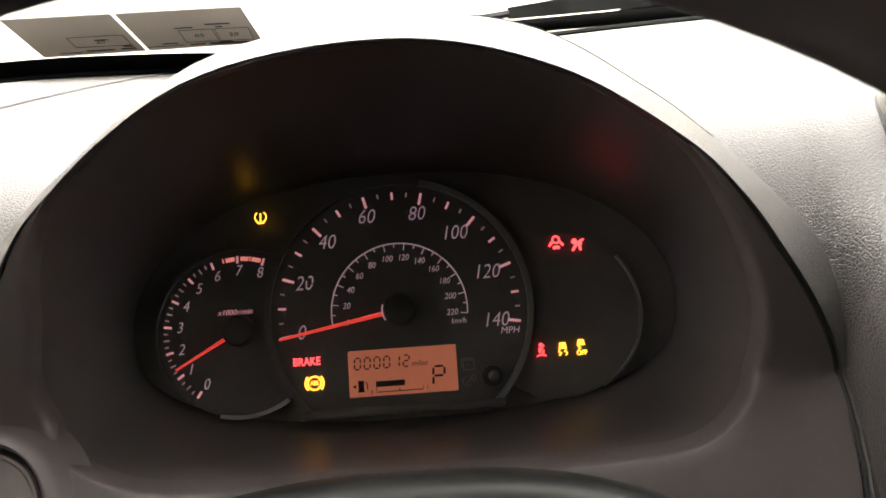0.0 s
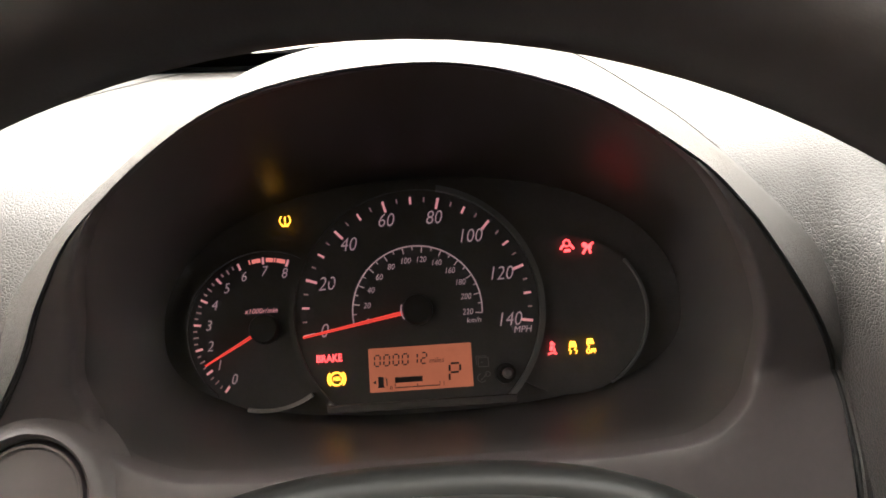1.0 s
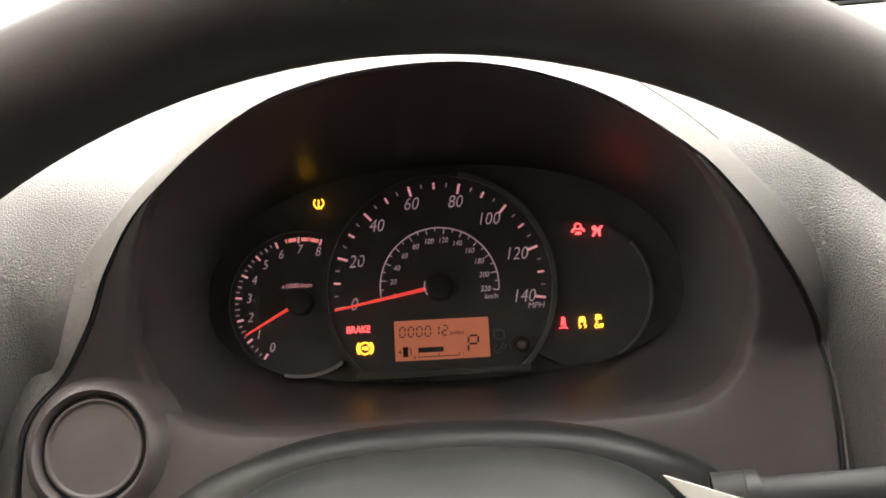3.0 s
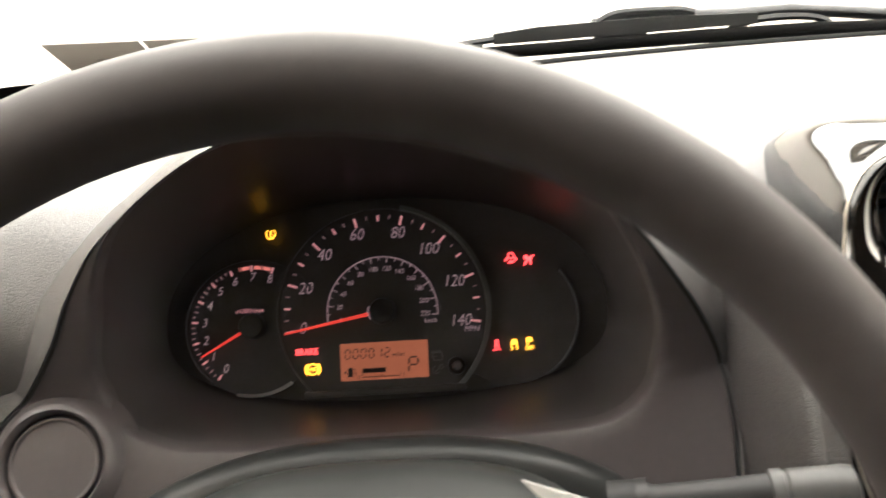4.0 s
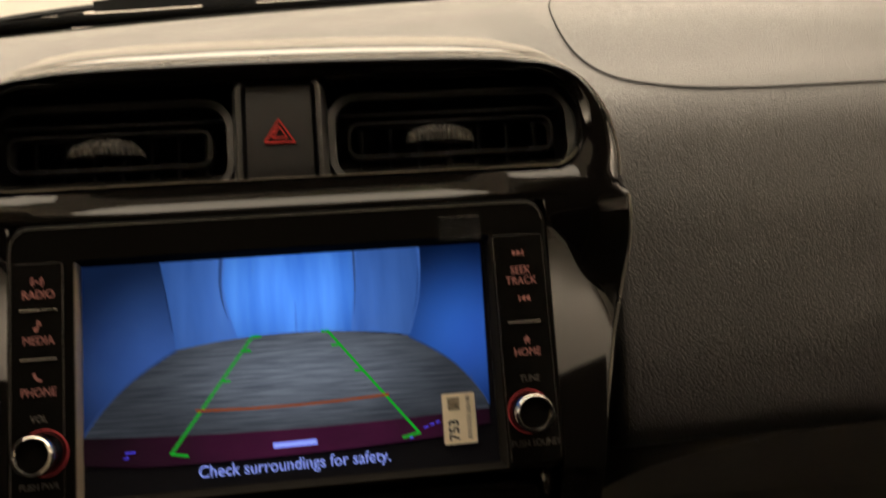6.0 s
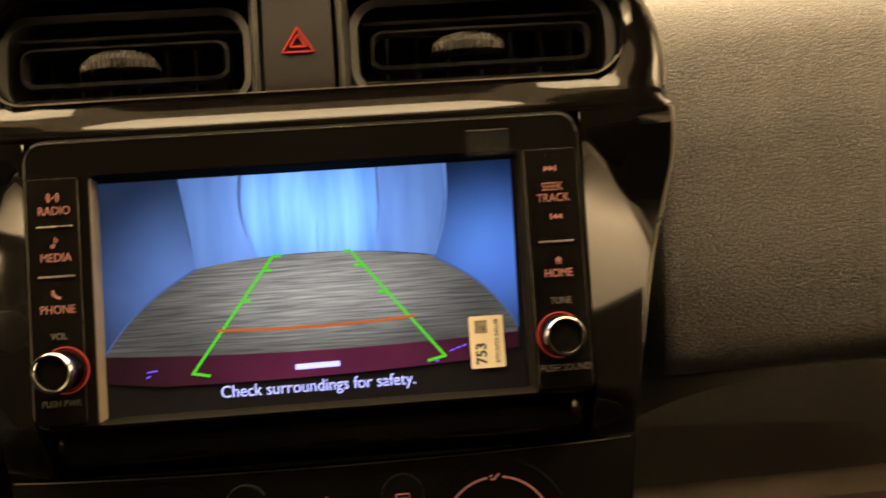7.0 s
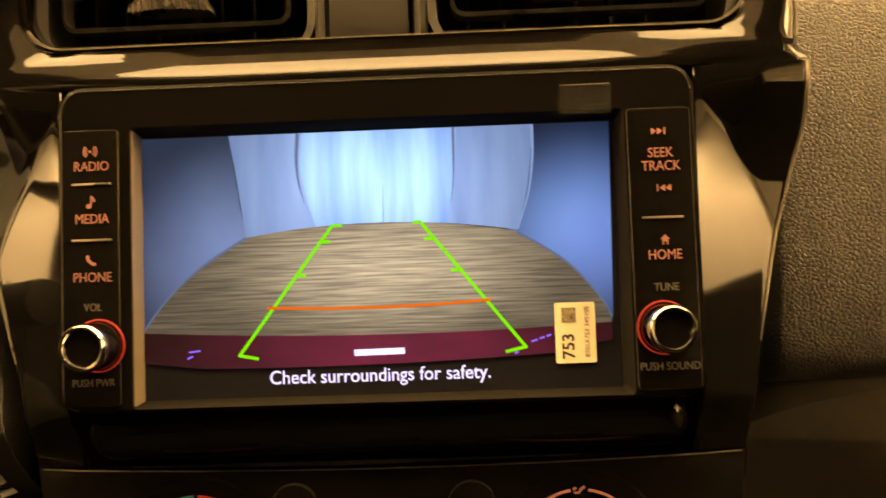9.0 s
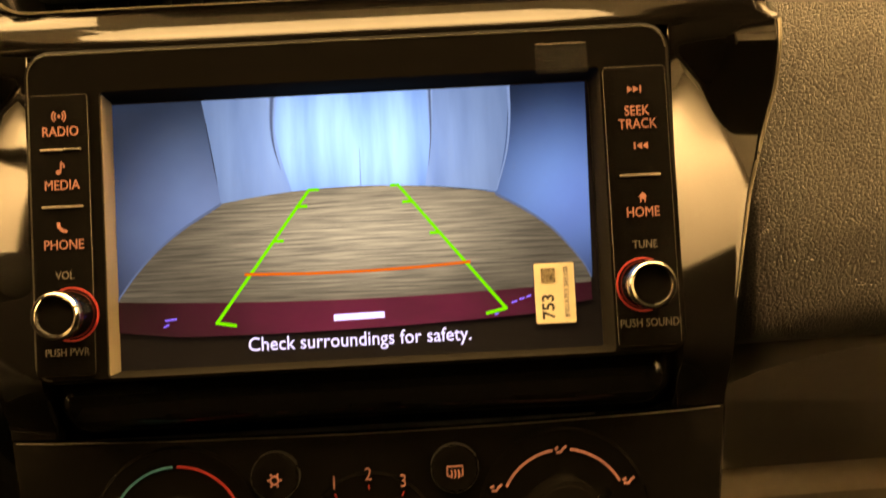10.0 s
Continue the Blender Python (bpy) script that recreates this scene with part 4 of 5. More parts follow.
part("column_rear", bm, COLREARM, col, "added surface standing in for the column cover's shaded rear", angle=60)
for sx, x0, x1 in ((1, 0.096, 0.186), (-1, -0.096, -0.19)):
    bm = bmesh.new()
    d = x1 - x0
    path = [Vector((x0 + d * t, 0.202 - 0.018 * t, 0.898 + 0.012 * t)) for t in (0, 0.12, 0.2, 0.5, 0.68)]
    tube(bm, [ci @ q for q in path], [0.0100, 0.0098, 0.0072, 0.0076, 0.0082], 20)
    part("stalk", bm, STALKM, col, "dark grey control stalk with a ribbed grip", angle=50)
    bm = bmesh.new()
    ts = [0.66, 0.665, 0.715, 0.72, 0.73, 0.735] + [0.745 + 0.016 * k for k in range(12)] + [0.95, 0.985, 1.0]
    rs = [0.0082, 0.0096, 0.0096, 0.0086, 0.0086, 0.0094] + [0.0094 if k % 2 else 0.0090 for k in range(12)] + [0.0094, 0.0088, 0.006]
    tube(bm, [ci @ Vector((x0 + d * t, 0.202 - 0.018 * t, 0.898 + 0.012 * t)) for t in ts], rs, 20)
    part("stalk_grip", bm, GRIPM, col, "paler ribbed twist grip", angle=50)
    bm = bmesh.new()
    tube(bm, [ci @ (path[1].lerp(path[2], t)) for t in (0.0, 0.6)], [0.0101, 0.0101], 20)
    part("stalk_collar", bm, KNOBBLK, col)

# ---- centre stack ----
STACK = facing((0.335, 0.1975, 0.943), 20, -1)
cs = thing("centre_console", STACK, "glossy piano-black centre console fascia", "console")


def frame_loop(x0, x1, y0, y1, rt, rb, n=8):
    pts = []
    for cx, cy, r, a in ((x1 - rt, y1 - rt, rt, 0), (x0 + rt, y1 - rt, rt, 90), (x0 + rb, y0 + rb, rb, 180), (x1 - rb, y0 + rb, rb, 270)):
        for k in range(n + 1):
            t = radians(a + 90 * k / n)
            pts.append(Vector((cx + r * math.cos(t), cy + r * math.sin(t), 0)))
    return pts


def offset_rows(spec, base, n=8):
    """Rings of a rounded frame: for each (grow, height) the base outline grown and lifted."""
    x0, x1, y0, y1, rt, rb = base
    return [[(p.x / 1000, p.y / 1000, h / 1000) for p in frame_loop(x0 - g, x1 + g, y0 - g, y1 + g, max(rt + g, 1), max(rb + g, 1), n)] for g, h in spec]


HALF_O = [(115, -160), (118, -125), (122, -93), (127, -62), (132.5, -36), (137.5, -12), (141, 10), (142.5, 32), (141.5, 54), (136, 76), (121, 92), (92, 98.5), (45, 100.5)]
HALF_I = [(102, -160), (104, -125), (105, -93), (106, -62), (106.5, -36), (106.8, -12), (107, 10), (107.2, 33)]

# one glossy frame round both vents, its foot a rounded ledge over the screen
outer = spline([(-u + 3, v, 0) for u, v in HALF_O if v > 33] + [(1, 101, 0)] + [(u + 3, v, 0) for u, v in HALF_O[::-1] if v > 33] + [(144, 36, 0)], 6)
outer = [(-139.5, 33.3), (-140, 37)] + [(q.x, q.y) for q in outer] + [(144.5, 33.3)]
hole_pts = []
hx0, hx1, hy0, hy1 = -121.0, 127.0, 49.0, 90.0
corner = frame_loop(hx0, hx1, hy0, hy1, 21, 15, 8)
for i, p in enumerate(corner):
    q = corner[(i + 1) % len(corner)]
    steps = 14 if (q - p).length > 60 else 4 if (q - p).length > 12 else 1
    hole_pts += [p.lerp(q, k / steps) for k in range(steps)]


def meet(p, c):
    """Where the ray from c through p leaves the outer outline."""
    d = p - c
    best = None
    for (x0, y0), (x1, y1) in zip(outer, outer[1:] + outer[:1]):
        ex, ey = x1 - x0, y1 - y0
        det = d.x * ey - d.y * ex
        if abs(det) < 1e-9:
            continue
        s = ((x0 - c.x) * ey - (y0 - c.y) * ex) / det
        w = ((x0 - c.x) * d.y - (y0 - c.y) * d.x) / det
        if s > 0 and -1e-6 <= w <= 1 + 1e-6 and (best is None or s > best):
            best = s
    return c + d * best


pairs = []
for p in hole_pts:
    c = Vector((min(max(p.x, -70), 76), 69, 0))
    pairs.append((p, meet(p, c)))
IV = [v for u, v in HALF_I]
IU = [u for u, v in HALF_I]
OV = [v for u, v in HALF_O if v < 56]
OU = [u for u, v in HALF_O if v < 56]


def wing_span(sgn, v):
    """Inner and outer edge of a wing at height v."""
    shift = 3 * smooth(-40, 30, v) if sgn > 0 else 2.2 * smooth(-75, -30, v) * smooth(34, 6, v) - 1.5 * smooth(-40, 30, v)
    return float(np.interp(v, IV, IU)), float(np.interp(v, OV, OU)) + shift + 2.0 * smooth(36, 10, v)


def wing_drop(d, w, v):
    """How far the wing's face lies at d from its inner edge: sloping away, with a soft crease shaped to give the
    reflection its slanting border.
    """
    crease = w * float(np.interp(v, (-23, 27), (0.96, 0.02)))
    k = d - crease
    soft = k if k > 2 else (k + 2) ** 2 / 8 if k > -2 else 0.0
    h = -8.0 - 0.38 * d + 0.30 * soft + 6.0 * smooth(-10, 33.2, v) ** 1.3 * smooth(-0.22, 0.6, d / w)
    return h + (-17.6 - 0.12 * d - h) * smooth(-74, -95, v)


def wing_height(x, v):
    ui, uo = wing_span(1 if x > 0 else -1, v)
    return wing_drop(max(abs(x) - ui, 0.0), uo - ui, v)


H_SIDE = [(0.0, -46), (0.0, -13), (0.02, -9.6), (0.06, -8.4), (0.10, -8.8), (0.14, -9.4), (0.2, -8.8), (0.32, -7.0), (0.45, -5.9), (0.6, -5.4), (0.75, -6.0), (0.88, -8.0), (1.0, -12.0)]
H_FOOT = [(0.0, -46), (0.0, -13), (0.02, -9.0), (0.06, -7.6), (0.10, -7.8), (0.16, -7.9), (0.24, -7.8), (0.36, -7.6), (0.50, -7.2), (0.65, -6.5), (0.78, -5.3), (0.90, -3.9), (1.0, -4.3)]
bm = bmesh.new()
rows = []
foot = [smooth(41, 34, o.y) for _, o in pairs]
crown = [smooth(62, 96, o.y) for _, o in pairs]
for (t, hs), (tf, hf) in zip(H_SIDE, H_FOOT):
    row = []
    for (p, o), f in zip(pairs, foot):
        near = smooth(118, 100, abs(o.x - 2)) * f
        q = p.lerp(o, t)
        h = hs + (hf - hs) * near
        h += (wing_height(q.x, 33.2) - h) * f * (1 - near) * smooth(0.5, 1.0, t)
        row.append(mm(q.x, q.y, h))
    rows.append(row)
for h, grow, lift in ((-18, 0.8, 6), (-33, 1.4, 15.5), (-50, 1.8, 25.5), (-62, 2.0, 31), (-84, 2.0, 37), (-105, 2.0, 38)):
    rows.append([mm(o.x + (1 if o.x > 0 else -1) * grow * (1 - k * 0.6) * (1 - f), o.y + lift * k, h) for (p, o), k, f in zip(pairs, crown, foot)])
loft(bm, rows, around=True)
part("vent_frame", bm, PIANO, cs, "glossy black frame round the vents", angle=50)
# Glint along the frame's outer edge, drawn as a silver tube.
bm = bmesh.new()
edge = [(i, p.lerp(o, 0.93)) for i, (p, o) in enumerate(pairs) if foot[i] < 0.02]
cut = max(range(len(edge)), key=lambda k: (edge[k][1] - edge[k - 1][1]).length)
edge = edge[cut:] + edge[:cut]
tube(bm, [mm(q.x, q.y, -9.0) for i, q in edge], 0.0006, 6)
part("edge_glint", bm, SILVER, cs, "glint on the fascia's outer edge, drawn as a silver line")
# Highlight on the vents' lower lip, drawn as a pale metal tube.
bm = bmesh.new()
lip = [p.lerp(o, 0.04) for p, o in pairs if p.y < 56]
tube(bm, [mm(q.x, q.y, -8.6) for q in sorted(lip, key=lambda q: q.x)], 0.0005, 6)
part("lip_glint", bm, LIPM, cs, "highlight on the lip under the vents, drawn as a pale line")
bm = bmesh.new()
prism(bm, mmp(rrect(-120, 126, 46, 90, 20, 5)), -0.050, -0.046)
part("vent_back", bm, VENTM, cs, smooth=False)

# glossy wings beside the screen, each creased so that its reflection splits on a slant
for sgn in (-1, 1):
    rows = []
    rim = []
    for v in np.linspace(33.2, -96.0, 72):
        ui, uo = wing_span(sgn, v)
        w = uo - ui
        h0 = wing_drop(0, w, v)
        row = [(ui - 0.4, -19.0), (ui, h0 - 1.2), (ui + 0.8, h0 - 0.3)]
        for t in [k / 26 for k in range(2, 27)]:
            row.append((ui + w * t, wing_drop(w * t, w, v) - (1.2 if t == 1.0 else 0)))
        h1 = row[-1][1]
        if v > -60:
            rim.append(mm(sgn * (uo - 1.0), v, row[-2][1] + 0.1))
        row += [(uo + 0.8, h1 - 5), (uo + 1.4, h1 - 16), (uo + 1.8, h1 - 34), (uo + 2.0, -84), (uo + 2.0, -105)]
        rows.append([mm(sgn * u, v, h) for u, h in row])
    bm = bmesh.new()
    loft(bm, rows)
    part("side_wing", bm, PIANO, cs, "glossy black wing beside the screen", angle=50)
    # The wing's rim highlight, drawn on in the same silver.
    bm = bmesh.new()
    tube(bm, rim, [0.0002 + 0.0004 * smooth(0, 12, len(rim) - 1 - k) for k in range(len(rim))], 6)
    part("edge_glint", bm, SILVER, cs)

# lower climate panel: a rounded bar under the screen, then a face as wide as the whole fascia
bm = bmesh.new()
rows = []
for v, h in ((-74, -20), (-76, -9), (-80, -5), (-84, -5.5), (-88, -8), (-92, -13), (-95.5, -18.6), (-97, -21)):
    rows.append([(u / 1000, v / 1000, (h - 14 * smooth(96, 107, abs(u))) / 1000) for u in np.linspace(-112, 112, 57)])
loft(bm, rows)
part("screen_foot", bm, PIANO, cs, "glossy black bar under the screen", angle=45)
bm = bmesh.new()
rows = []
for v, h in ((-96.4, -22), (-96.6, -18.4), (-97.2, -18), (-110, -18), (-130, -18), (-150, -18.4), (-172, -19)):
    half = []
    for sgn in (-1, 1):
        uo = wing_span(sgn, v)[1]
        side = [(uo + 2.0, -105.0), (uo + 1.6, h - 34), (uo + 0.8, h - 6), (uo, h - 2.6), (uo - 1.2, h - 1.2)] + [(uo - d, h - 1.2 * smooth(14, 1.2, d)) for d in (3, 6, 10, 15)]
        half.append([(sgn * u, k) for u, k in side])
    rows.append([mm(u, v - 2.4 * (1 - (u / 118) ** 2), k) for u, k in half[0] + [(u, h) for u in np.linspace(-98, 98, 40)] + half[1][::-1]])
loft(bm, rows)
climate = part("climate_panel", bm, UNITM, cs, "glossy black climate control panel", angle=45)
bm = bmesh.new()
tube(bm, [mm(u, -96.9 - 2.4 * (1 - (u / 118) ** 2), -17.7 - 1.2 * smooth(106, 120, abs(u))) for u in np.linspace(-121, 121, 40)], 0.00022, 5)
part("panel_joint", bm, EDGEM, climate, "thin pale joint line")

# ---- air vents ----


def air_vent(x0, x1, label):
    m = STACK @ pose((x0 + x1) / 2000, 0.0665, -0.020)
    v = thing("air_vent", m, label, "air vent", "centre air vents")
    w = (x1 - x0) / 2
    bm = bmesh.new()
    out = rrect(-w, w, -20, 20, 12, 6)
    inn = rrect(-w + 3, w - 3, -17.5, 17.5, 10, 6)
    loft(bm, [[(x / 1000, y / 1000, z) for x, y in lp] for lp, z in ((out, -0.02), (out, 0.003), (inn, 0.001), (inn, -0.022))], around=True)
    part("housing", bm, VENTM, v)
    bm = bmesh.new()
    a, b = rrect(-w + 8, w - 9, -8.6, 7.6, 5.5, 5), rrect(-w + 9.3, w - 10.3, -7.3, 6.3, 4.3, 5)
    loft(bm, [[(x / 1000, y / 1000, z) for x, y in lp] for lp, z in ((a, -0.006), (a, 0.0005), (b, 0.0015), (b, -0.006))], around=True, along=True)
    part("blade_frame", bm, VENTRIM, v, "dark grey frame of the guide blade")
    for y in (-13, 12):
        bm = bmesh.new()
        rbox(bm, (-w + 5) / 1000, (w - 5) / 1000, (y - 0.8) / 1000, (y + 0.8) / 1000, -0.016, -0.003, 0.0005)
        part("slat", bm, VENTM, v)
    for k in range(7):
        x = -w + 14 + k * (2 * w - 28) / 6
        bm = bmesh.new()
        rbox(bm, (x - 0.7) / 1000, (x + 0.7) / 1000, -0.0165, 0.0165, -0.024, -0.013, 0.0004)
        part("fin", bm, VENTM, v)
    bm = bmesh.new()
    rows = []
    cxm = -3 if x0 < 0 else -6
    for k in range(57):
        t = k / 28 - 1
        x = cxm + 15 * t
        hgt = 7.2 * math.sqrt(max(1 - t * t, 0.0)) ** 0.8
        rib = -0.9 if k % 4 in (0, 1) else 0.0
        bell = 3.2 * (1 - t * t)
        rows.append([mm(x, -2.6, -6), mm(x, -2.6, 2.0 + bell + rib), mm(x, -2.4 + hgt * 0.45, 2.6 + bell + rib), mm(x, -2.2 + hgt * 0.8, 1.6 + bell * 0.8 + rib), mm(x, -2 + hgt, 0.4 + bell * 0.4), mm(x, -2 + hgt, -6)])
    vs = loft(bm, rows)
    bm.faces.new(vs[0]), bm.faces.new(vs[-1])
    part("thumb_tab", bm, TABM, v, "ribbed grey thumb tab", smooth=False)
    return v


air_vent(-121, -21, "black centre air vent with a grey ribbed tab")
air_vent(19, 127, "black centre air vent with a grey ribbed tab")

# ---- hazard switch ----
hz = thing("hazard_switch", STACK @ pose(-0.001, 0.067, -0.012), "grey hazard switch with a red triangle", "switch")
bm = bmesh.new()
loft(bm, [[(x / 1000, y / 1000, z) for x, y in rrect(-w, w, -22, 24, 4, 4)] for w, z in ((19.5, -0.02), (19.5, -0.002), (17.5, 0.002), (15.5, 0.001), (14.5, -0.006))], around=True)
part("switch_frame", bm, HAZB, hz, "grey side walls")
bm = bmesh.new()
rows = []
for v, h in ((-21, -6), (-20, 0), (-18, 2.6), (-14, 3.4), (0, 2.6), (14, 1.6), (22, 0.5), (24, -6)):
    rows.append([(u / 1000, v / 1000, h / 1000) for u in (-13.5, -12.8, -9, -8.6, 8.6, 9, 12.8, 13.5)])
loft(bm, rows)
part("button", bm, HAZC, hz, "concave dark button", angle=30)
bm = bmesh.new()
for s, w in ((1.0, 0.0007), (0.5, 0.0006)):
    tri = [(0, 5.6 * s + 1.0), (-6.2 * s, -4.2 * s + 1.0), (6.2 * s, -4.2 * s + 1.0)]
    for i in range(3):
        a, b = tri[i], tri[(i + 1) % 3]
        stroke(bm, mmp([a, b]), w * 0.8, 0.0026, 0.0036)
part("hazard_triangle", bm, HAZ, hz, "red outlined triangle", smooth=False)

# ---- display audio unit ----
du = thing("display_audio_unit", STACK, "gloss black touch-screen audio unit showing the rear camera", "car radio")
UB = (-105.5, 105.8, -76, 33, 9, 7)
bm = bmesh.new()
rows = offset_rows(((-0.5, -14), (0, -3), (-0.6, -0.8), (-1.8, 0.0)), UB, 6)
hole = frame_loop(-80.7, 82.2, -74.2, 18.4, 1.5, 1.5, 6)
rows.append([(p.x / 1000, p.y / 1000, 0.0) for p in hole])
loft(bm, rows, around=True)
part("bezel", bm, UNITM, du, "gloss black bezel round the screen", angle=30)
bm = bmesh.new()
rows = [rows[-1]]
rows.append([(p.x / 1000, p.y / 1000, -0.0005) for p in frame_loop(-80.5, 81.9, -73.9, 18.1, 1.3, 1.3, 6)])
rows.append([(p.x / 1000, p.y / 1000, -0.0145) for p in frame_loop(-83.4, 81.2, -73.4, 17.8, 1.2, 1.2, 6)])
loft(bm, rows, around=True)
part("screen_recess", bm, RECESSM, du, "matt black recess of the screen", angle=30)
# Highlight along the bezel's bevel, drawn as a thin pale tube.
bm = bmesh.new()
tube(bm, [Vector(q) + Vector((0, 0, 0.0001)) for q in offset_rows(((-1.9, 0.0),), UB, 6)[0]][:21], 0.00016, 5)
part("bezel_glint", bm, EDGEM, du, "highlight on the bezel's bevel, drawn as a pale line")
# Left recess wall painted beige as if lit; slope fitted to the view.
bm = bmesh.new()
loft(bm, [[mm(u, v, h) for u, h in ((-80.3, -0.8), (-82.3, -13.9), (-83.4, -13.9), (-81.2, -0.8))] for v in (-73.6, 17.9)], around=True)
part("lit_recess_wall", bm, STRIPM, du, "left wall of the screen recess, painted pale as if lit")

screen = part("screen", prism(bmesh.new(), [mm(-84.4, -73.4), mm(81, -73.4), mm(81, 17.9), mm(-84.4, 17.9)], -0.0158, -0.0140), SCR_OFF, du, "lit screen showing a reversing picture", smooth=False)
LEVEL = [-0.01395]


def patch(name, pts, mat, label=""):
    bm = bmesh.new()
    z = LEVEL[0]
    bm.faces.new([bm.verts.new((x / 1000, y / 1000, z)) for x, y in pts])
    LEVEL[0] += 0.00004
    return part(name, bm, mat, screen, label, smooth=False)


def bow(x0, y0, x1, y1, sag, n=12):
    """Points from one end to the other, bowed upwards by sag."""
    return [(x0 + (x1 - x0) * k / n, y0 + (y1 - y0) * k / n + sag * 4 * (k / n) * (1 - k / n)) for k in range(n + 1)]


patch("picture_wall", [(-82.4, 17.2), (-51.5, 17.2)] + [(-50.5, 8), (-48.5, -6), (-46.2, -18.6)] + [(-59.3, -26.4), (-69.0, -33.9), (-76.2, -41.5), (-82.4, -49.4)], SCR_WALL2)
patch("picture_wall", [(50.0, 17.2), (79.9, 17.2), (78.6, -49.7)] + [(75.0, -43.7), (66.2, -33.0), (57.2, -26.0), (44.0, -19.6), (48.0, -2)], SCR_WALL)


def hem(x):
    """Height of the curtains' foot across the picture."""
    return -19.0 + 4.1 * (1 - (x / 47.0) ** 2)


def cloth(x0, x1, b0, b1, bulge0, bulge1, mat):
    """One curtain between two bowed edges."""
    ts = np.linspace(0, 1, 9)
    one = [(x0 + (b0 - x0) * t + bulge0 * math.sin(math.pi * t), 17.2 + (hem(b0) - 17.2) * t) for t in ts]
    two = [(x1 + (b1 - x1) * t + bulge1 * math.sin(math.pi * t), 17.2 + (hem(b1) - 17.2) * t) for t in ts]
    foot = [(b0 + (b1 - b0) * t, hem(b0 + (b1 - b0) * t)) for t in np.linspace(0, 1, 7)[1:-1]]
    patch("picture_curtain", one + foot + two[::-1], mat)


cloth(-51.8, -27.6, -46.4, -22.0, 0.2, -1.6, SCR_CURT2)
cloth(-27.6, 1.6, -22.0, 1.4, -1.6, 0.0, SCR_CURT)
cloth(1.6, 26.4, 1.4, 23.4, 0.0, 0.8, SCR_CURT)
cloth(26.4, 53.4, 23.4, 47.4, 0.8, 1.4, SCR_CURT2)


def fold(pts, w0, w1, mat):
    """A shaded crease of the cloth that tapers from w0 to w1."""
    q = [(v.x, v.y) for v in spline([(x, y, 0) for x, y in pts], 5)]
    ws = [w0 + (w1 - w0) * k / (len(q) - 1) for k in range(len(q))]
    patch("picture_fold", [(x - w, y) for (x, y), w in zip(q, ws)] + [(x + w, y) for (x, y), w in reversed(list(zip(q, ws)))], mat)


# deep creases between the cloths, darkest at the top, and the seam in the middle
for pts, w0 in (([(-27.6, 17.1), (-28.2, 8), (-27.6, 0), (-25.6, -8)], 0.85), ([(26.4, 17.1), (26.3, 8), (26.0, 0), (24.9, -9)], 0.55)):
    for k, mat in ((1.9, SCR_FOLD3), (1.2, SCR_FOLD2), (0.6, SCR_FOLD)):
        fold(pts, w0 * k, 0.06 * k, mat)
fold([(53.5, 17.1), (53.3, 6), (51.6, -6), (47.6, -18.6)], 0.5, 0.25, SCR_FOLD2)
fold([(1.6, -2), (1.5, -9), (1.4, -15.0)], 0.06, 0.26, SCR_FOLD3)
patch("picture_floor", bow(-46.2, -18.6, 47.4, -19.5, 4.2) + [(57.2, -26.0), (66.2, -33.0), (75.0, -43.7), (78.0, -49.8), (78.0, -52.0)] + bow(78.0, -51.8, -82.2, -50.4, -2.4) + [(-82.2, -49.4), (-76.2, -41.5), (-69.0, -33.9), (-59.3, -26.4)], SCR_FLOOR)
for pts in ([(-82.2, -49.4), (-76.2, -41.5), (-69.0, -33.9), (-59.3, -26.4), (-46.2, -18.6)], [(78.2, -49.8), (75.0, -43.7), (66.2, -33.0), (57.2, -26.0), (46.9, -19.8)]):
    q = [(v.x, v.y) for v in spline([(x, y, 0) for x, y in pts], 6)]
    patch("picture_shadow", [(x, y + 0.5) for x, y in q] + [(x, y - 0.5) for x, y in reversed(q)], SCR_FOLD)
patch("picture_bumper", bow(-82.2, -50.2, 78.0, -51.4, -2.4) + [(78.0, -57.5), (62, -59.5)] + bow(62.0, -61.0, -62.0, -63.0, -1.2) + [(-82.2, -60.5)], SCR_RED)
patch("picture_plate", [(-9.8, -60.2), (7.4, -60.0), (7.4, -57.9), (-9.8, -58.1)], SCR_PLATE)


def line(name, pts, w, mat):
    bm = bmesh.new()
    z = LEVEL[0]
    p = [Vector(q) for q in pts]
    va = []
    for i, q in enumerate(p):
        d = (p[min(i + 1, len(p) - 1)] - p[max(i - 1, 0)]).normalized()
        nrm = Vector((-d.y, d.x)) * w / 2
        va.append((bm.verts.new(((q.x + nrm.x) / 1000, (q.y + nrm.y) / 1000, z)), bm.verts.new(((q.x - nrm.x) / 1000, (q.y - nrm.y) / 1000, z))))
    for a, b in zip(va, va[1:]):
        bm.faces.new((a[0], a[1], b[1], b[0]))
    LEVEL[0] += 0.00004
    part(name, bm, mat, screen, smooth=False)


line("guide_line", [(-16.4, -15.6), (-49.4, -59.2)], 1.1, SCR_GREEN)
line("guide_line", [(14.4, -15.6), (48.8, -59.2)], 1.1, SCR_GREEN)
for a, b in (((-16.6, -15.4), (-12.8, -15.4)), ((-20.4, -20.9), (-17.0, -20.9)), ((-29.2, -32.3), (-25.5, -32.3)), ((-49.6, -58.8), (-42.6, -60.2)),
             ((11.4, -15.2), (14.6, -15.2)), ((15.2, -21.1), (18.8, -21.1)), ((24.0, -32.1), (27.6, -32.1)), ((41.7, -60.4), (49.0, -58.8))):
    line("guide_tick", [a, b], 1.1, SCR_GREEN)
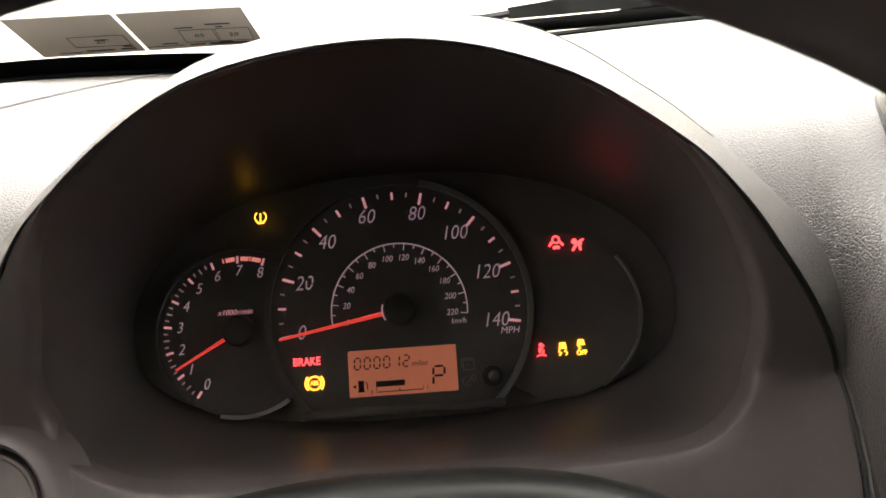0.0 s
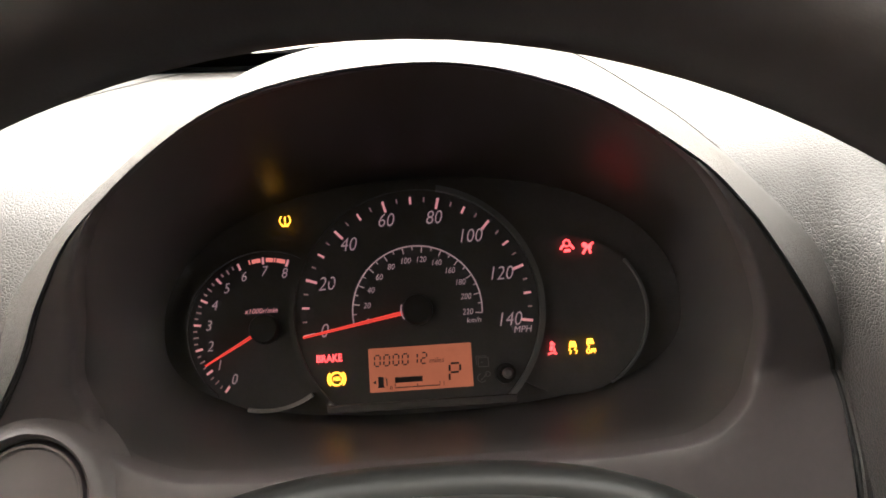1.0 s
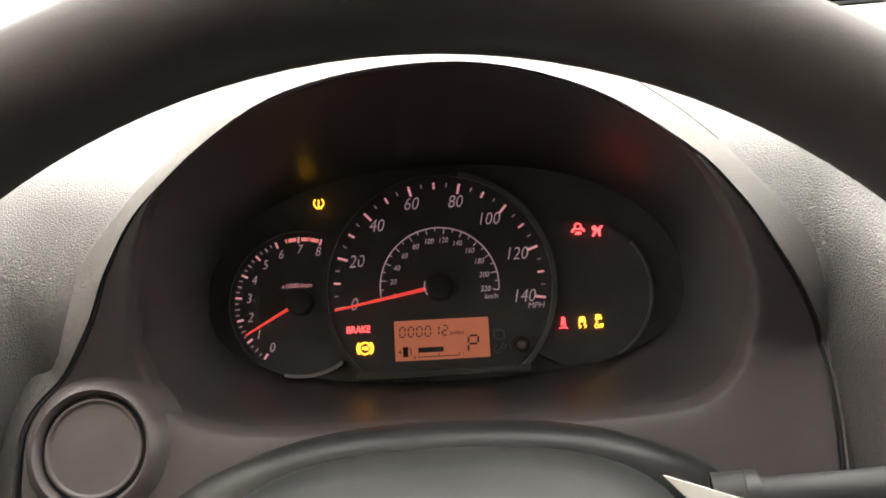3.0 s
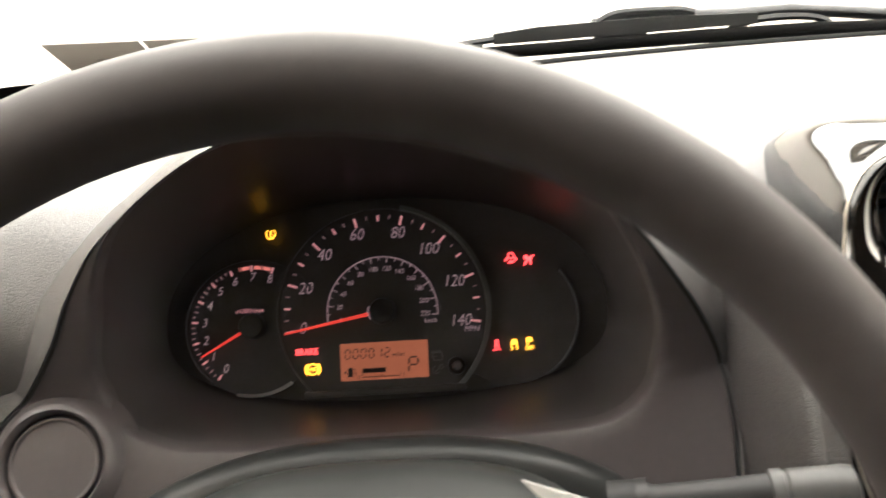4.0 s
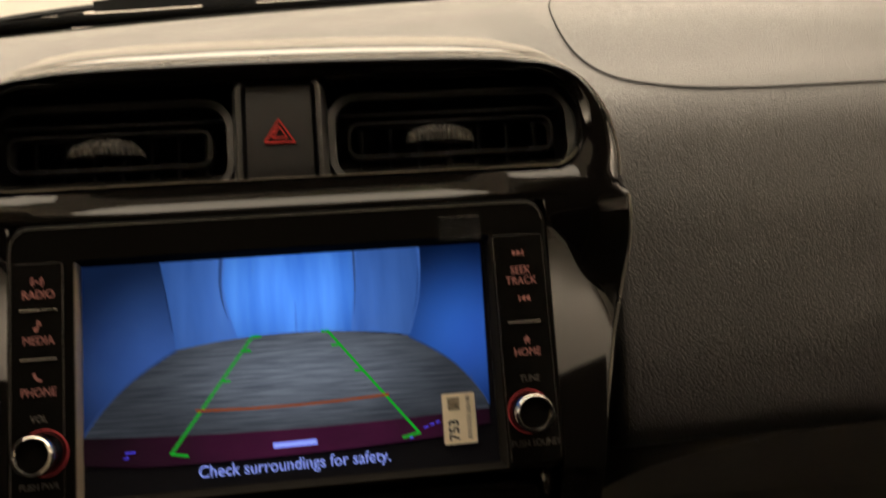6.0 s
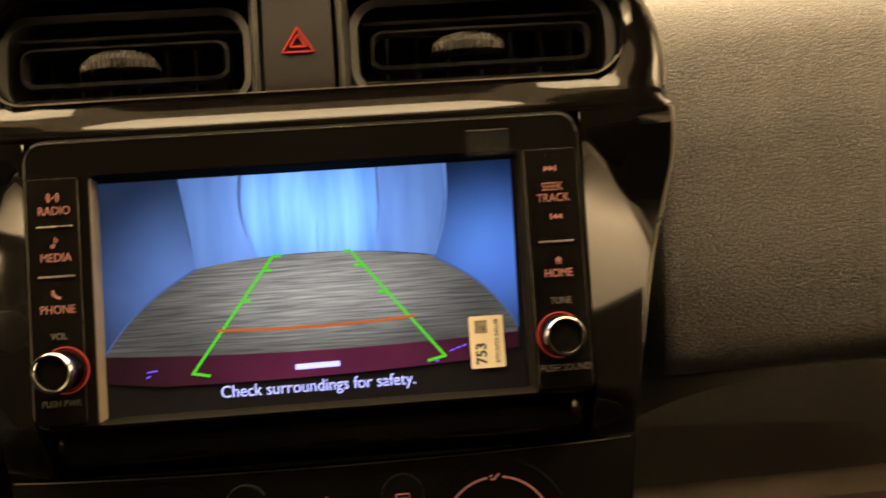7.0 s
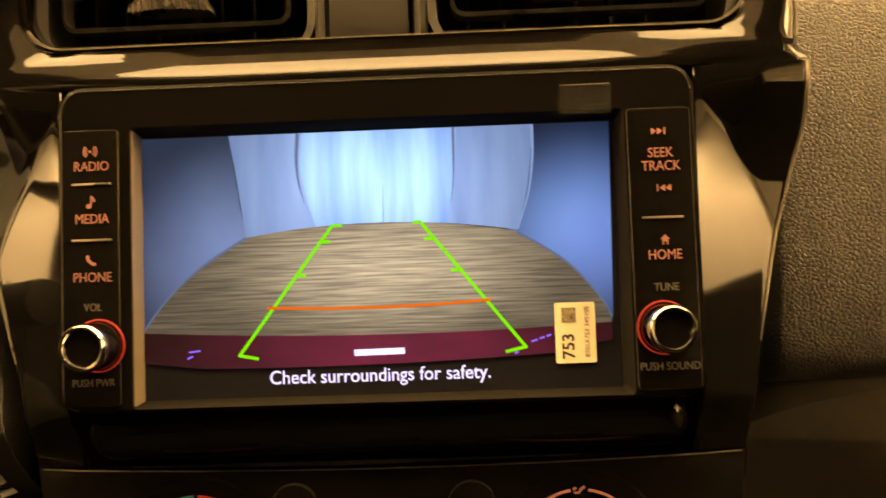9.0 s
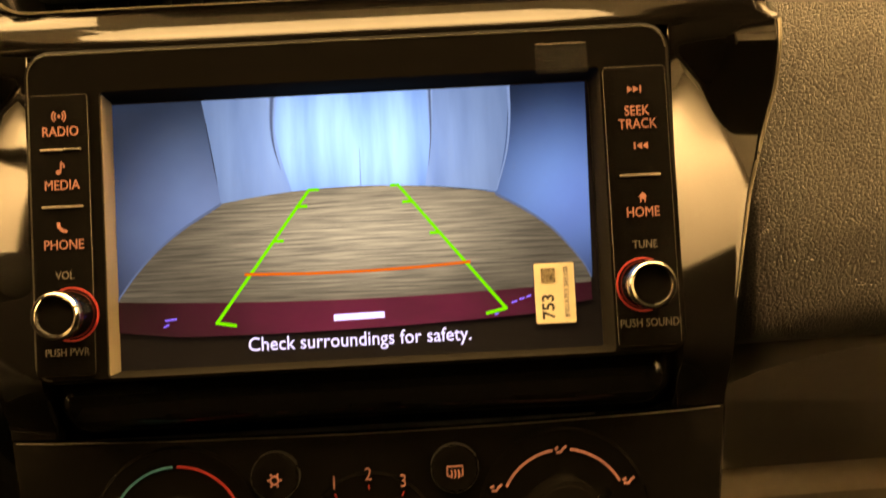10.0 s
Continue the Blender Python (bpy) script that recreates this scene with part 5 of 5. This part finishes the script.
line("distance_line", [(-39.2, -43.0), (-18, -43.8), (2.4, -43.9), (20, -43.5), (37.4, -42.6)], 1.0, SCR_ORANGE)
for a, b in (((-66.5, -57.2), (-62.6, -56.8)), ((-67, -59.4), (-65.2, -58.6)), ((50.5, -57.2), (52.5, -56.6)), ((53.2, -56.2), (55, -55.8)), ((55.6, -55.6), (57.2, -55.0)), ((44.6, -60.9), (46.0, -60.5))):
    line("glint", [a, b], 0.6, SCR_VIOLET)
words("Check surroundings for safety.", 0.0066, -0.0012, -0.0669, LEVEL[0] + 0.0001, screen, SCR_TEXT, "caption", width=0.92, thick=0.0, bold=0.00002)

# sticker and protective film tab on the screen
st = thing("barcode_sticker", STACK @ pose(0.0654, -0.0547, -0.0130), "small cream part-number sticker stuck on the screen", "sticker")
part("paper", prism(bmesh.new(), mmp(rrect(-6.8, 6.8, -10.2, 10.2, 0.7, 3)), -0.0002, 0.0002), LABELM, st, smooth=False)
words("753", 0.0058, -0.0023, -0.0045, 0.0003, st, INK, "number", turn=90, thick=0.0, bold=0.00012, width=1.0)
words("8701A753 345108", 0.0023, 0.0040, 0.0002, 0.0003, st, INK, "number", turn=90, thick=0.0, width=1.0)
# Mottled square in place of the sticker's printed code.
bm = bmesh.new()
rbox(bm, -0.0045, 0.0003, 0.0035, 0.0085, 0.0002, 0.0004)
part("dark_square", bm, material("code_stand_in_grey", (0.22, 0.18, 0.12), 0.7, vary=0.7, scale=900), st, smooth=False)
tb = solid("film_tab", prism(bmesh.new(), mmp(rrect(-8.4, 8.4, -4.9, 4.9, 0.6, 2)), -0.00015, 0.00015), FILM, "clear pull tab of the screen's protective film", "film tab", smooth=False)
tb.matrix_world = STACK @ pose(0.0698, 0.0218, 0.0006)
bm = bmesh.new()
tube(bm, [mm(-8.2, 4.7, 0.2), mm(8.2, 4.7, 0.2)], 0.0001, 5)
part("tab_edge", bm, EDGEM, tb, "thin pale edge of the tab")


def key_panel(sgn):
    x0, x1 = (-103.2, -83.9) if sgn < 0 else (82.6, 103.4)
    bm = bmesh.new()
    prism(bm, mmp(rrect(x0, x1, -73, 18.0, 1.5, 3)), 0.0001, 0.0009, 0.0004)
    kp = part("key_panel", bm, UNITM, du, "gloss black panel of keys", smooth=True)
    # Highlight round the panel's edge, drawn as a thin pale tube.
    bm = bmesh.new()
    lp = rrect(x0 + 0.3, x1 - 0.3, -72.6, 17.7, 1.3, 3)
    tube(bm, [(x / 1000, y / 1000, 0.0008) for x, y in lp + lp[:1]], 0.00010, 5)
    part("panel_glint", bm, EDGEM, kp, "highlight on the panel's edge, drawn as a pale line")
    return kp


kl, kr = key_panel(-1), key_panel(1)
KZ = 0.00105
for text, y, size, mat in (("RADIO", 5.7, 4.5, BTN_O), ("MEDIA", -11.7, 4.5, BTN_O), ("PHONE", -30.9, 4.5, BTN_O), ("VOL", -40.7, 3.6, BTN_G), ("PUSH PWR", -65.2, 3.4, BTN_G)):
    words(text, size / 1000, -0.0930, y / 1000, KZ, kl, mat, "key_word", width=0.86)
for text, y, size, mat in (("SEEK", 3.1, 4.5, BTN_O), ("TRACK", -1.2, 4.5, BTN_O), ("HOME", -29.9, 4.5, BTN_O), ("TUNE", -40.3, 3.6, BTN_G), ("PUSH SOUND", -65.5, 3.6, BTN_G)):
    words(text, size / 1000, 0.0932, y / 1000, KZ, kr, mat, "key_word", width=0.86)
for par, x, y in ((kl, -93.0, -0.1), (kl, -93.0, -18.6), (kr, 93.0, -17.8)):
    bm = bmesh.new()
    rbox(bm, (x - 6.6) / 1000, (x + 6.6) / 1000, (y - 0.35) / 1000, (y + 0.35) / 1000, 0.0009, 0.0014, 0.0002)
    part("key_divider", bm, SILVER, par, "thin silver divider")
bm = bmesh.new()
x, y = -0.0933, 0.0107
disc(bm, x, y, 0.0005, KZ, KZ + 0.0001, 10)
for r in (0.0012, 0.0020):
    arc_band(bm, x, y, r, r + 0.0004, -50, 50, KZ, KZ + 0.0001, 8)
    arc_band(bm, x, y, r, r + 0.0004, 130, 230, KZ, KZ + 0.0001, 8)
part("radio_symbol", bm, BTN_O, kl, smooth=False)
bm = bmesh.new()
disc(bm, -0.0940, -0.0074, 0.0008, KZ, KZ + 0.0001, 10)
stroke(bm, [(-0.0933, -0.0074), (-0.0930, -0.0040), (-0.0922, -0.0050), (-0.0922, -0.0060)], 0.0005, KZ, KZ + 0.0001)
part("note_symbol", bm, BTN_O, kl, smooth=False)
bm = bmesh.new()
stroke(bm, [(-0.0945, -0.0236), (-0.0944, -0.0250), (-0.0932, -0.0262), (-0.0918, -0.0266)], 0.0010, KZ, KZ + 0.0001)
part("phone_symbol", bm, BTN_O, kl, smooth=False)
for y, d in ((10.2, 1), (-8.3, -1)):
    bm = bmesh.new()
    for k in (-1.9, 0.0):
        cx = 93.3 + d * k
        prism(bm, mmp([(cx - d * 0.9, y + 1.1), (cx - d * 0.9, y - 1.1), (cx + d * 0.9, y)][::d]), KZ, KZ + 0.0001)
    stroke(bm, mmp([(93.3 + d * 1.5, y - 1.1), (93.3 + d * 1.5, y + 1.1)]), 0.0005, KZ, KZ + 0.0001)
    part("seek_symbol", bm, BTN_O, kr, smooth=False)
bm = bmesh.new()
prism(bm, mmp([(91.9, -24.9), (93.4, -23.4), (94.9, -24.9), (94.3, -24.9), (94.3, -26.6), (93.9, -26.6), (93.9, -25.6), (92.9, -25.6), (92.9, -26.6), (92.5, -26.6), (92.5, -24.9)]), KZ, KZ + 0.0001)
part("home_symbol", bm, BTN_O, kr, smooth=False)


def dial_knob(x, y):
    k = thing("rotary_knob", STACK @ pose(x / 1000, y / 1000, 0.001), "black rotary knob with a chrome rim and red ring", "knob", "unit knobs")
    bm = bmesh.new()
    arc_band(bm, 0, 0, 0.0082, 0.0087, 0, 360, -0.0002, 0.0004, 48)
    part("lit_ring", bm, RING_R, k, "thin red lit ring")
    bm = bmesh.new()
    rows = [[(r * math.cos(a), r * math.sin(a), h) for a in np.linspace(0, 2 * math.pi, 40, endpoint=False)] for r, h in ((0.0079, 0.0), (0.0076, 0.002), (0.0072, 0.0085), (0.0070, 0.0092))]
    loft(bm, rows, around=True)
    part("grip", bm, PIANO, k, "gloss black grip")
    bm = bmesh.new()
    rows = [[(r * math.cos(a), r * math.sin(a), h) for a in np.linspace(0, 2 * math.pi, 40, endpoint=False)] for r, h in ((0.0073, 0.0078), (0.0077, 0.0090), (0.0077, 0.0102), (0.0074, 0.0112), (0.0068, 0.0118), (0.0061, 0.0117), (0.0056, 0.0109), (0.0054, 0.0096))]
    loft(bm, rows, around=True)
    part("chrome_rim", bm, CHROME, k, "bright chrome rim")
    bm = bmesh.new()
    disc(bm, 0, 0, 0.0057, 0.0088, 0.0099, 32)
    part("cap", bm, UNITM, k)


dial_knob(-91.2, -53.1)
dial_knob(91.8, -53.1)

# ---- climate controls ----
CZ = -0.018


def climate_dial(cx, cy, r, symbols, label):
    k = thing("climate_dial", STACK @ pose(cx / 1000, cy / 1000, CZ), label, "climate dial", "climate dials")
    bm = bmesh.new()
    rows = [[(q * math.cos(a), q * math.sin(a), h) for a in np.linspace(0, 2 * math.pi, 48, endpoint=False)] for q, h in ((r * 0.00120, 0.0001), (r * 0.00116, 0.0012), (r * 0.00112, 0.0008), (0.0002, 0.0008))]
    loft(bm, rows, around=True)
    part("scale_plate", bm, UNITM, k)
    bm = bmesh.new()
    rows = [[(q * math.cos(a), q * math.sin(a), h) for a in np.linspace(0, 2 * math.pi, 40, endpoint=False)] for q, h in ((r * 0.00056, 0.0006), (r * 0.00054, 0.010), (r * 0.0005, 0.0125), (0.0002, 0.013))]
    loft(bm, rows, around=True)
    part("knob_body", bm, UNITM, k, "black turning knob")
    bm = bmesh.new()
    arc_band(bm, 0, 0, r * 0.00050, r * 0.00056, 0, 360, 0.0108, 0.0122, 40)
    part("cap_ring", bm, UNITM, k)
    if symbols:
        bm = bmesh.new()
        stroke(bm, [polar(0, 0, r * 0.00042, 38), polar(0, 0, r * 0.00070, 38)], 0.0024, 0.0100, 0.0132)
        part("pointer", bm, CHROME, k, "bright chrome pointer")
    return k


# left: temperature, right: air flow
lt = climate_dial(-66.6, -129.5, 24.5, False, "black temperature dial with a blue and red arc")
bm = bmesh.new()
arc_band(bm, 0, 0, 0.0222, 0.0229, 92, 160, 0.0011, 0.0015, 24)
part("cold_arc", bm, TEAL, lt, "blue-green arc")
bm = bmesh.new()
arc_band(bm, 0, 0, 0.0222, 0.0229, 20, 88, 0.0011, 0.0015, 24)
part("hot_arc", bm, RING_R, lt, "red arc")
rt = climate_dial(65.0, -130.0, 24.5, True, "black air-flow dial with orange arcs")
for a0, a1 in ((98, 152), (28, 82)):
    bm = bmesh.new()
    arc_band(bm, 0, 0, 0.0215, 0.0223, a0, a1, 0.0011, 0.0015, 20)
    part("flow_arc", bm, BTN_O, rt, "orange lit arc")
for x, y in ((0.0, 21.8), (22.6, 10.2), (-22.6, 10.0)):
    bm = bmesh.new()
    stroke(bm, mmp([(x - 1.8, y - 0.8), (x - 0.2, y - 0.9), (x + 0.5, y + 0.2), (x + 1.8, y + 1.2)]), 0.0007, 0.0011, 0.0015)
    stroke(bm, mmp([(x - 2.2, y + 0.2), (x - 1.0, y + 0.8)]), 0.0007, 0.0011, 0.0015)
    part("flow_symbol", bm, BTN_O, rt, smooth=False)


def push_button(cx, cy, draw, label):
    k = thing("push_button", STACK @ pose(cx / 1000, cy / 1000, CZ), label, "button", "climate buttons")
    bm = bmesh.new()
    disc(bm, 0, 0, 0.0079, 0.0, 0.0034, 36, 0.0008)
    part("cap", bm, UNITM, k)
    bm = bmesh.new()
    arc_band(bm, 0, 0, 0.0080, 0.0083, 0, 360, 0.0, 0.0026, 36)
    part("rim", bm, VENTRIM, k)
    bm = bmesh.new()
    draw(bm)
    part("symbol", bm, BTN_O, k, "orange lit symbol", smooth=False)


def snow(bm):
    arc_band(bm, 0, -0.001, 0.0011, 0.0016, 0, 360, 0.0035, 0.0037, 18)
    for a in range(0, 360, 60):
        stroke(bm, [polar(0, -0.001, 0.0017, a), polar(0, -0.001, 0.0025, a)], 0.0006, 0.0035, 0.0037)


def demist(bm):
    stroke(bm, mmp([(-2.6, 1.0), (2.6, 1.0), (2.6, -2.2), (1.4, -2.2)]), 0.0005, 0.0035, 0.0037)
    stroke(bm, mmp([(-2.6, 1.0), (-2.6, -2.2), (-1.4, -2.2)]), 0.0005, 0.0035, 0.0037)
    for x in (-1.2, 0, 1.2):
        stroke(bm, mmp([(x, -0.2), (x + 0.2, -1.6), (x - 0.1, -3.0)]), 0.0005, 0.0035, 0.0037)


push_button(-32.5, -111.8, snow, "round black air-conditioning button with an orange symbol")
push_button(28.4, -112.3, demist, "round black rear demister button with an orange symbol")
fan = climate_dial(-1.0, -135.0, 19.0, False, "black fan dial with numbers")
for t, u, v in (("1", -12.8, -115.4), ("2", -1.1, -113.0), ("3", 10.7, -115.9)):
    words(t, 0.0062, (u + 1.0) / 1000, (v + 135.0) / 1000, 0.0016, fan, BTN_O, "numeral", width=0.8)
    bm = bmesh.new()
    stroke(bm, mmp([(u + 1.0, v + 135 - 3.6), (u + 1.0 - u * 0.06, v + 135 - 5.0)]), 0.0005, 0.0010, 0.0014)
    part("mark", bm, RING_R, fan, smooth=False)

# ---- lower dash panels on the passenger side ----
glove = thing("glove_box", Matrix.Translation((0.468, 0.252, 0.796)) @ Matrix.Rotation(radians(112), 4, "X"), "dark grey glove box below the dashboard pad", "glove box")
lid = [(0.002, -0.044), (0.52, -0.044), (0.52, 0.048)] + [(q.x, q.y) for q in spline([(0.50, 0.0485, 0), (0.14, 0.0465, 0), (0.08, 0.043, 0), (0.04, 0.035, 0), (0.016, 0.024, 0), (0.003, 0.012, 0)], 5)]
part("lid", prism(bmesh.new(), lid, -0.03, 0.0, 0.004), LIDM, glove, "curved upper lid")
part("lower_panel", prism(bmesh.new(), [(-0.012, -0.16), (0.52, -0.16), (0.52, -0.047), (-0.004, -0.050)], -0.02, 0.012, 0.006), LOWERM, glove, "lower panel that stands forward")

# ---- wipers on the windscreen ----
WY = 0.775


def wiper(label, blade, arm, hooks, bar):
    w = thing("windscreen_wiper", pose(blade[0][0], WY, blade[0][1]), label, "wiper", "wipers")
    wi = w.matrix_world.inverted()

    def path(pts, dy=0.0, drop=0.0):
        return [wi @ Vector((x, WY + dy, z - 0.0232 - drop)) for x, z in pts]
    bm = bmesh.new()
    tube(bm, path(blade), [0.0035] + [0.0052] * (len(blade) - 2) + [0.004], 10, 1.0)
    part("blade", bm, RUBBER, w, "black wiper blade")
    bm = bmesh.new()
    tube(bm, path(arm, 0.012, 0.0045), [0.004] + [0.0066] * (len(arm) - 2) + [0.005], 10, 0.8)
    part("arm", bm, WIPERM, w, "black painted wiper arm")
    bm = bmesh.new()
    loft(bm, [[wi @ Vector((x, WY + dy, z - 0.0270 + dz)) for dy, dz in ((0.0, -h), (0.010, -h), (0.010, h), (0.0, h))] for (x, z), h in zip(bar, [0.0045] + [0.0060] * (len(bar) - 2) + [0.004])], around=True)
    part("yoke", bm, WIPERM, w, "flat black wiper yoke", smooth=False)
    for h in hooks:
        bm = bmesh.new()
        tube(bm, path([(q.x, q.y) for q in spline([(x, z, 0) for x, z in h], 5)], 0.004, 0.003), 0.0032, 6)
        part("bridge", bm, WIPERM, w, "thin wiper bridge")
    return w


wiper("black windscreen wiper resting at the foot of the glass",
      [(-0.20, 1.103), (-0.10, 1.107), (-0.02, 1.112), (0.08, 1.119), (0.20, 1.123), (0.34, 1.127), (0.46, 1.128), (0.575, 1.127)],
      [(0.222, 1.1455), (0.262, 1.1485), (0.325, 1.1475), (0.372, 1.1465), (0.44, 1.1475), (0.485, 1.1440), (0.565, 1.1375), (0.66, 1.131)],
      [[(-0.05, 1.113), (0.02, 1.124), (0.075, 1.130), (0.12, 1.134)], [(0.06, 1.120), (0.085, 1.127), (0.10, 1.129)], [(0.21, 1.124), (0.235, 1.133), (0.27, 1.133), (0.29, 1.125)],
       [(0.36, 1.128), (0.385, 1.138), (0.43, 1.141), (0.47, 1.138), (0.49, 1.129)], [(0.225, 1.144), (0.25, 1.1515), (0.31, 1.1520), (0.332, 1.149)]],
      [(0.112, 1.1345), (0.16, 1.1375), (0.22, 1.1395), (0.30, 1.1415), (0.40, 1.1425)])
wiper("black windscreen wiper rising at the foot of the glass",
      [(0.60, 1.125), (0.68, 1.132), (0.735, 1.146), (0.795, 1.164), (0.98, 1.212)],
      [(0.66, 1.128), (0.70, 1.1335), (0.76, 1.1390), (0.87, 1.1540), (1.0, 1.173)],
      [[(0.70, 1.132), (0.745, 1.142), (0.80, 1.152)], [(0.82, 1.152), (0.86, 1.166), (0.92, 1.176)]],
      [(0.715, 1.141), (0.77, 1.156), (0.83, 1.172), (0.92, 1.194)])

# ---- placard behind the glass ----
pl = thing("paper_placard", pose(-0.240, 0.752, 1.0945, 158.3, 0, 0), "printed paper placard with handwriting leaning on the windscreen", "placard")
part("sheet", prism(bmesh.new(), [(-0.09, -0.004), (0.006, -0.001), (0.002, 0.072), (-0.09, 0.072)], -0.0004, 0.0004), PAPERGREY, pl, smooth=False)
part("sheet", prism(bmesh.new(), [(0.0095, -0.001), (0.117, 0.002), (0.112, 0.072), (0.006, 0.072)], -0.0004, 0.0004), PAPERGREY, pl, smooth=False)
for x0, x1, y0, y1 in ((-0.052, -0.002, 0.014, 0.034), (0.048, 0.078, 0.012, 0.036), (0.080, 0.110, 0.012, 0.036), (0.010, 0.044, 0.0065, 0.0068)):
    bm = bmesh.new()
    for a, b in (((x0, y0), (x1, y0)), ((x1, y0), (x1, y1)), ((x1, y1), (x0, y1)), ((x0, y1), (x0, y0))):
        stroke(bm, [a, b], 0.0006, 0.0005, 0.0007)
    part("printed_box", bm, INK, pl, smooth=False)
for x0, x1, y, h in ((-0.046, -0.020, 0.0045, 0.0024), (-0.014, 0.000, 0.0050, 0.0030), (-0.010, -0.001, 0.0100, 0.0030), (0.026, 0.040, 0.0105, 0.0020), (0.050, 0.064, 0.0060, 0.0024), (0.068, 0.104, 0.0058, 0.0030),
                     (0.078, 0.090, 0.0095, 0.0020), (0.046, 0.062, 0.0400, 0.0016), (0.074, 0.096, 0.0440, 0.0020), (0.082, 0.088, 0.0390, 0.0018), (-0.072, -0.052, 0.0030, 0.0012), (-0.030, -0.018, 0.0260, 0.0016)):
    bm = bmesh.new()
    rbox(bm, x0, x1, y, y + h, 0.0005, 0.0007)
    part("text_bar", bm, INK, pl, smooth=False)
for text, x, y in (("05", 0.063, 0.0235), ("20", 0.094, 0.0235), ("20", -0.027, 0.0225)):
    words(text, 0.009, x, y, 0.0005, pl, INK, "number", lean=0.15, thick=0.0001)
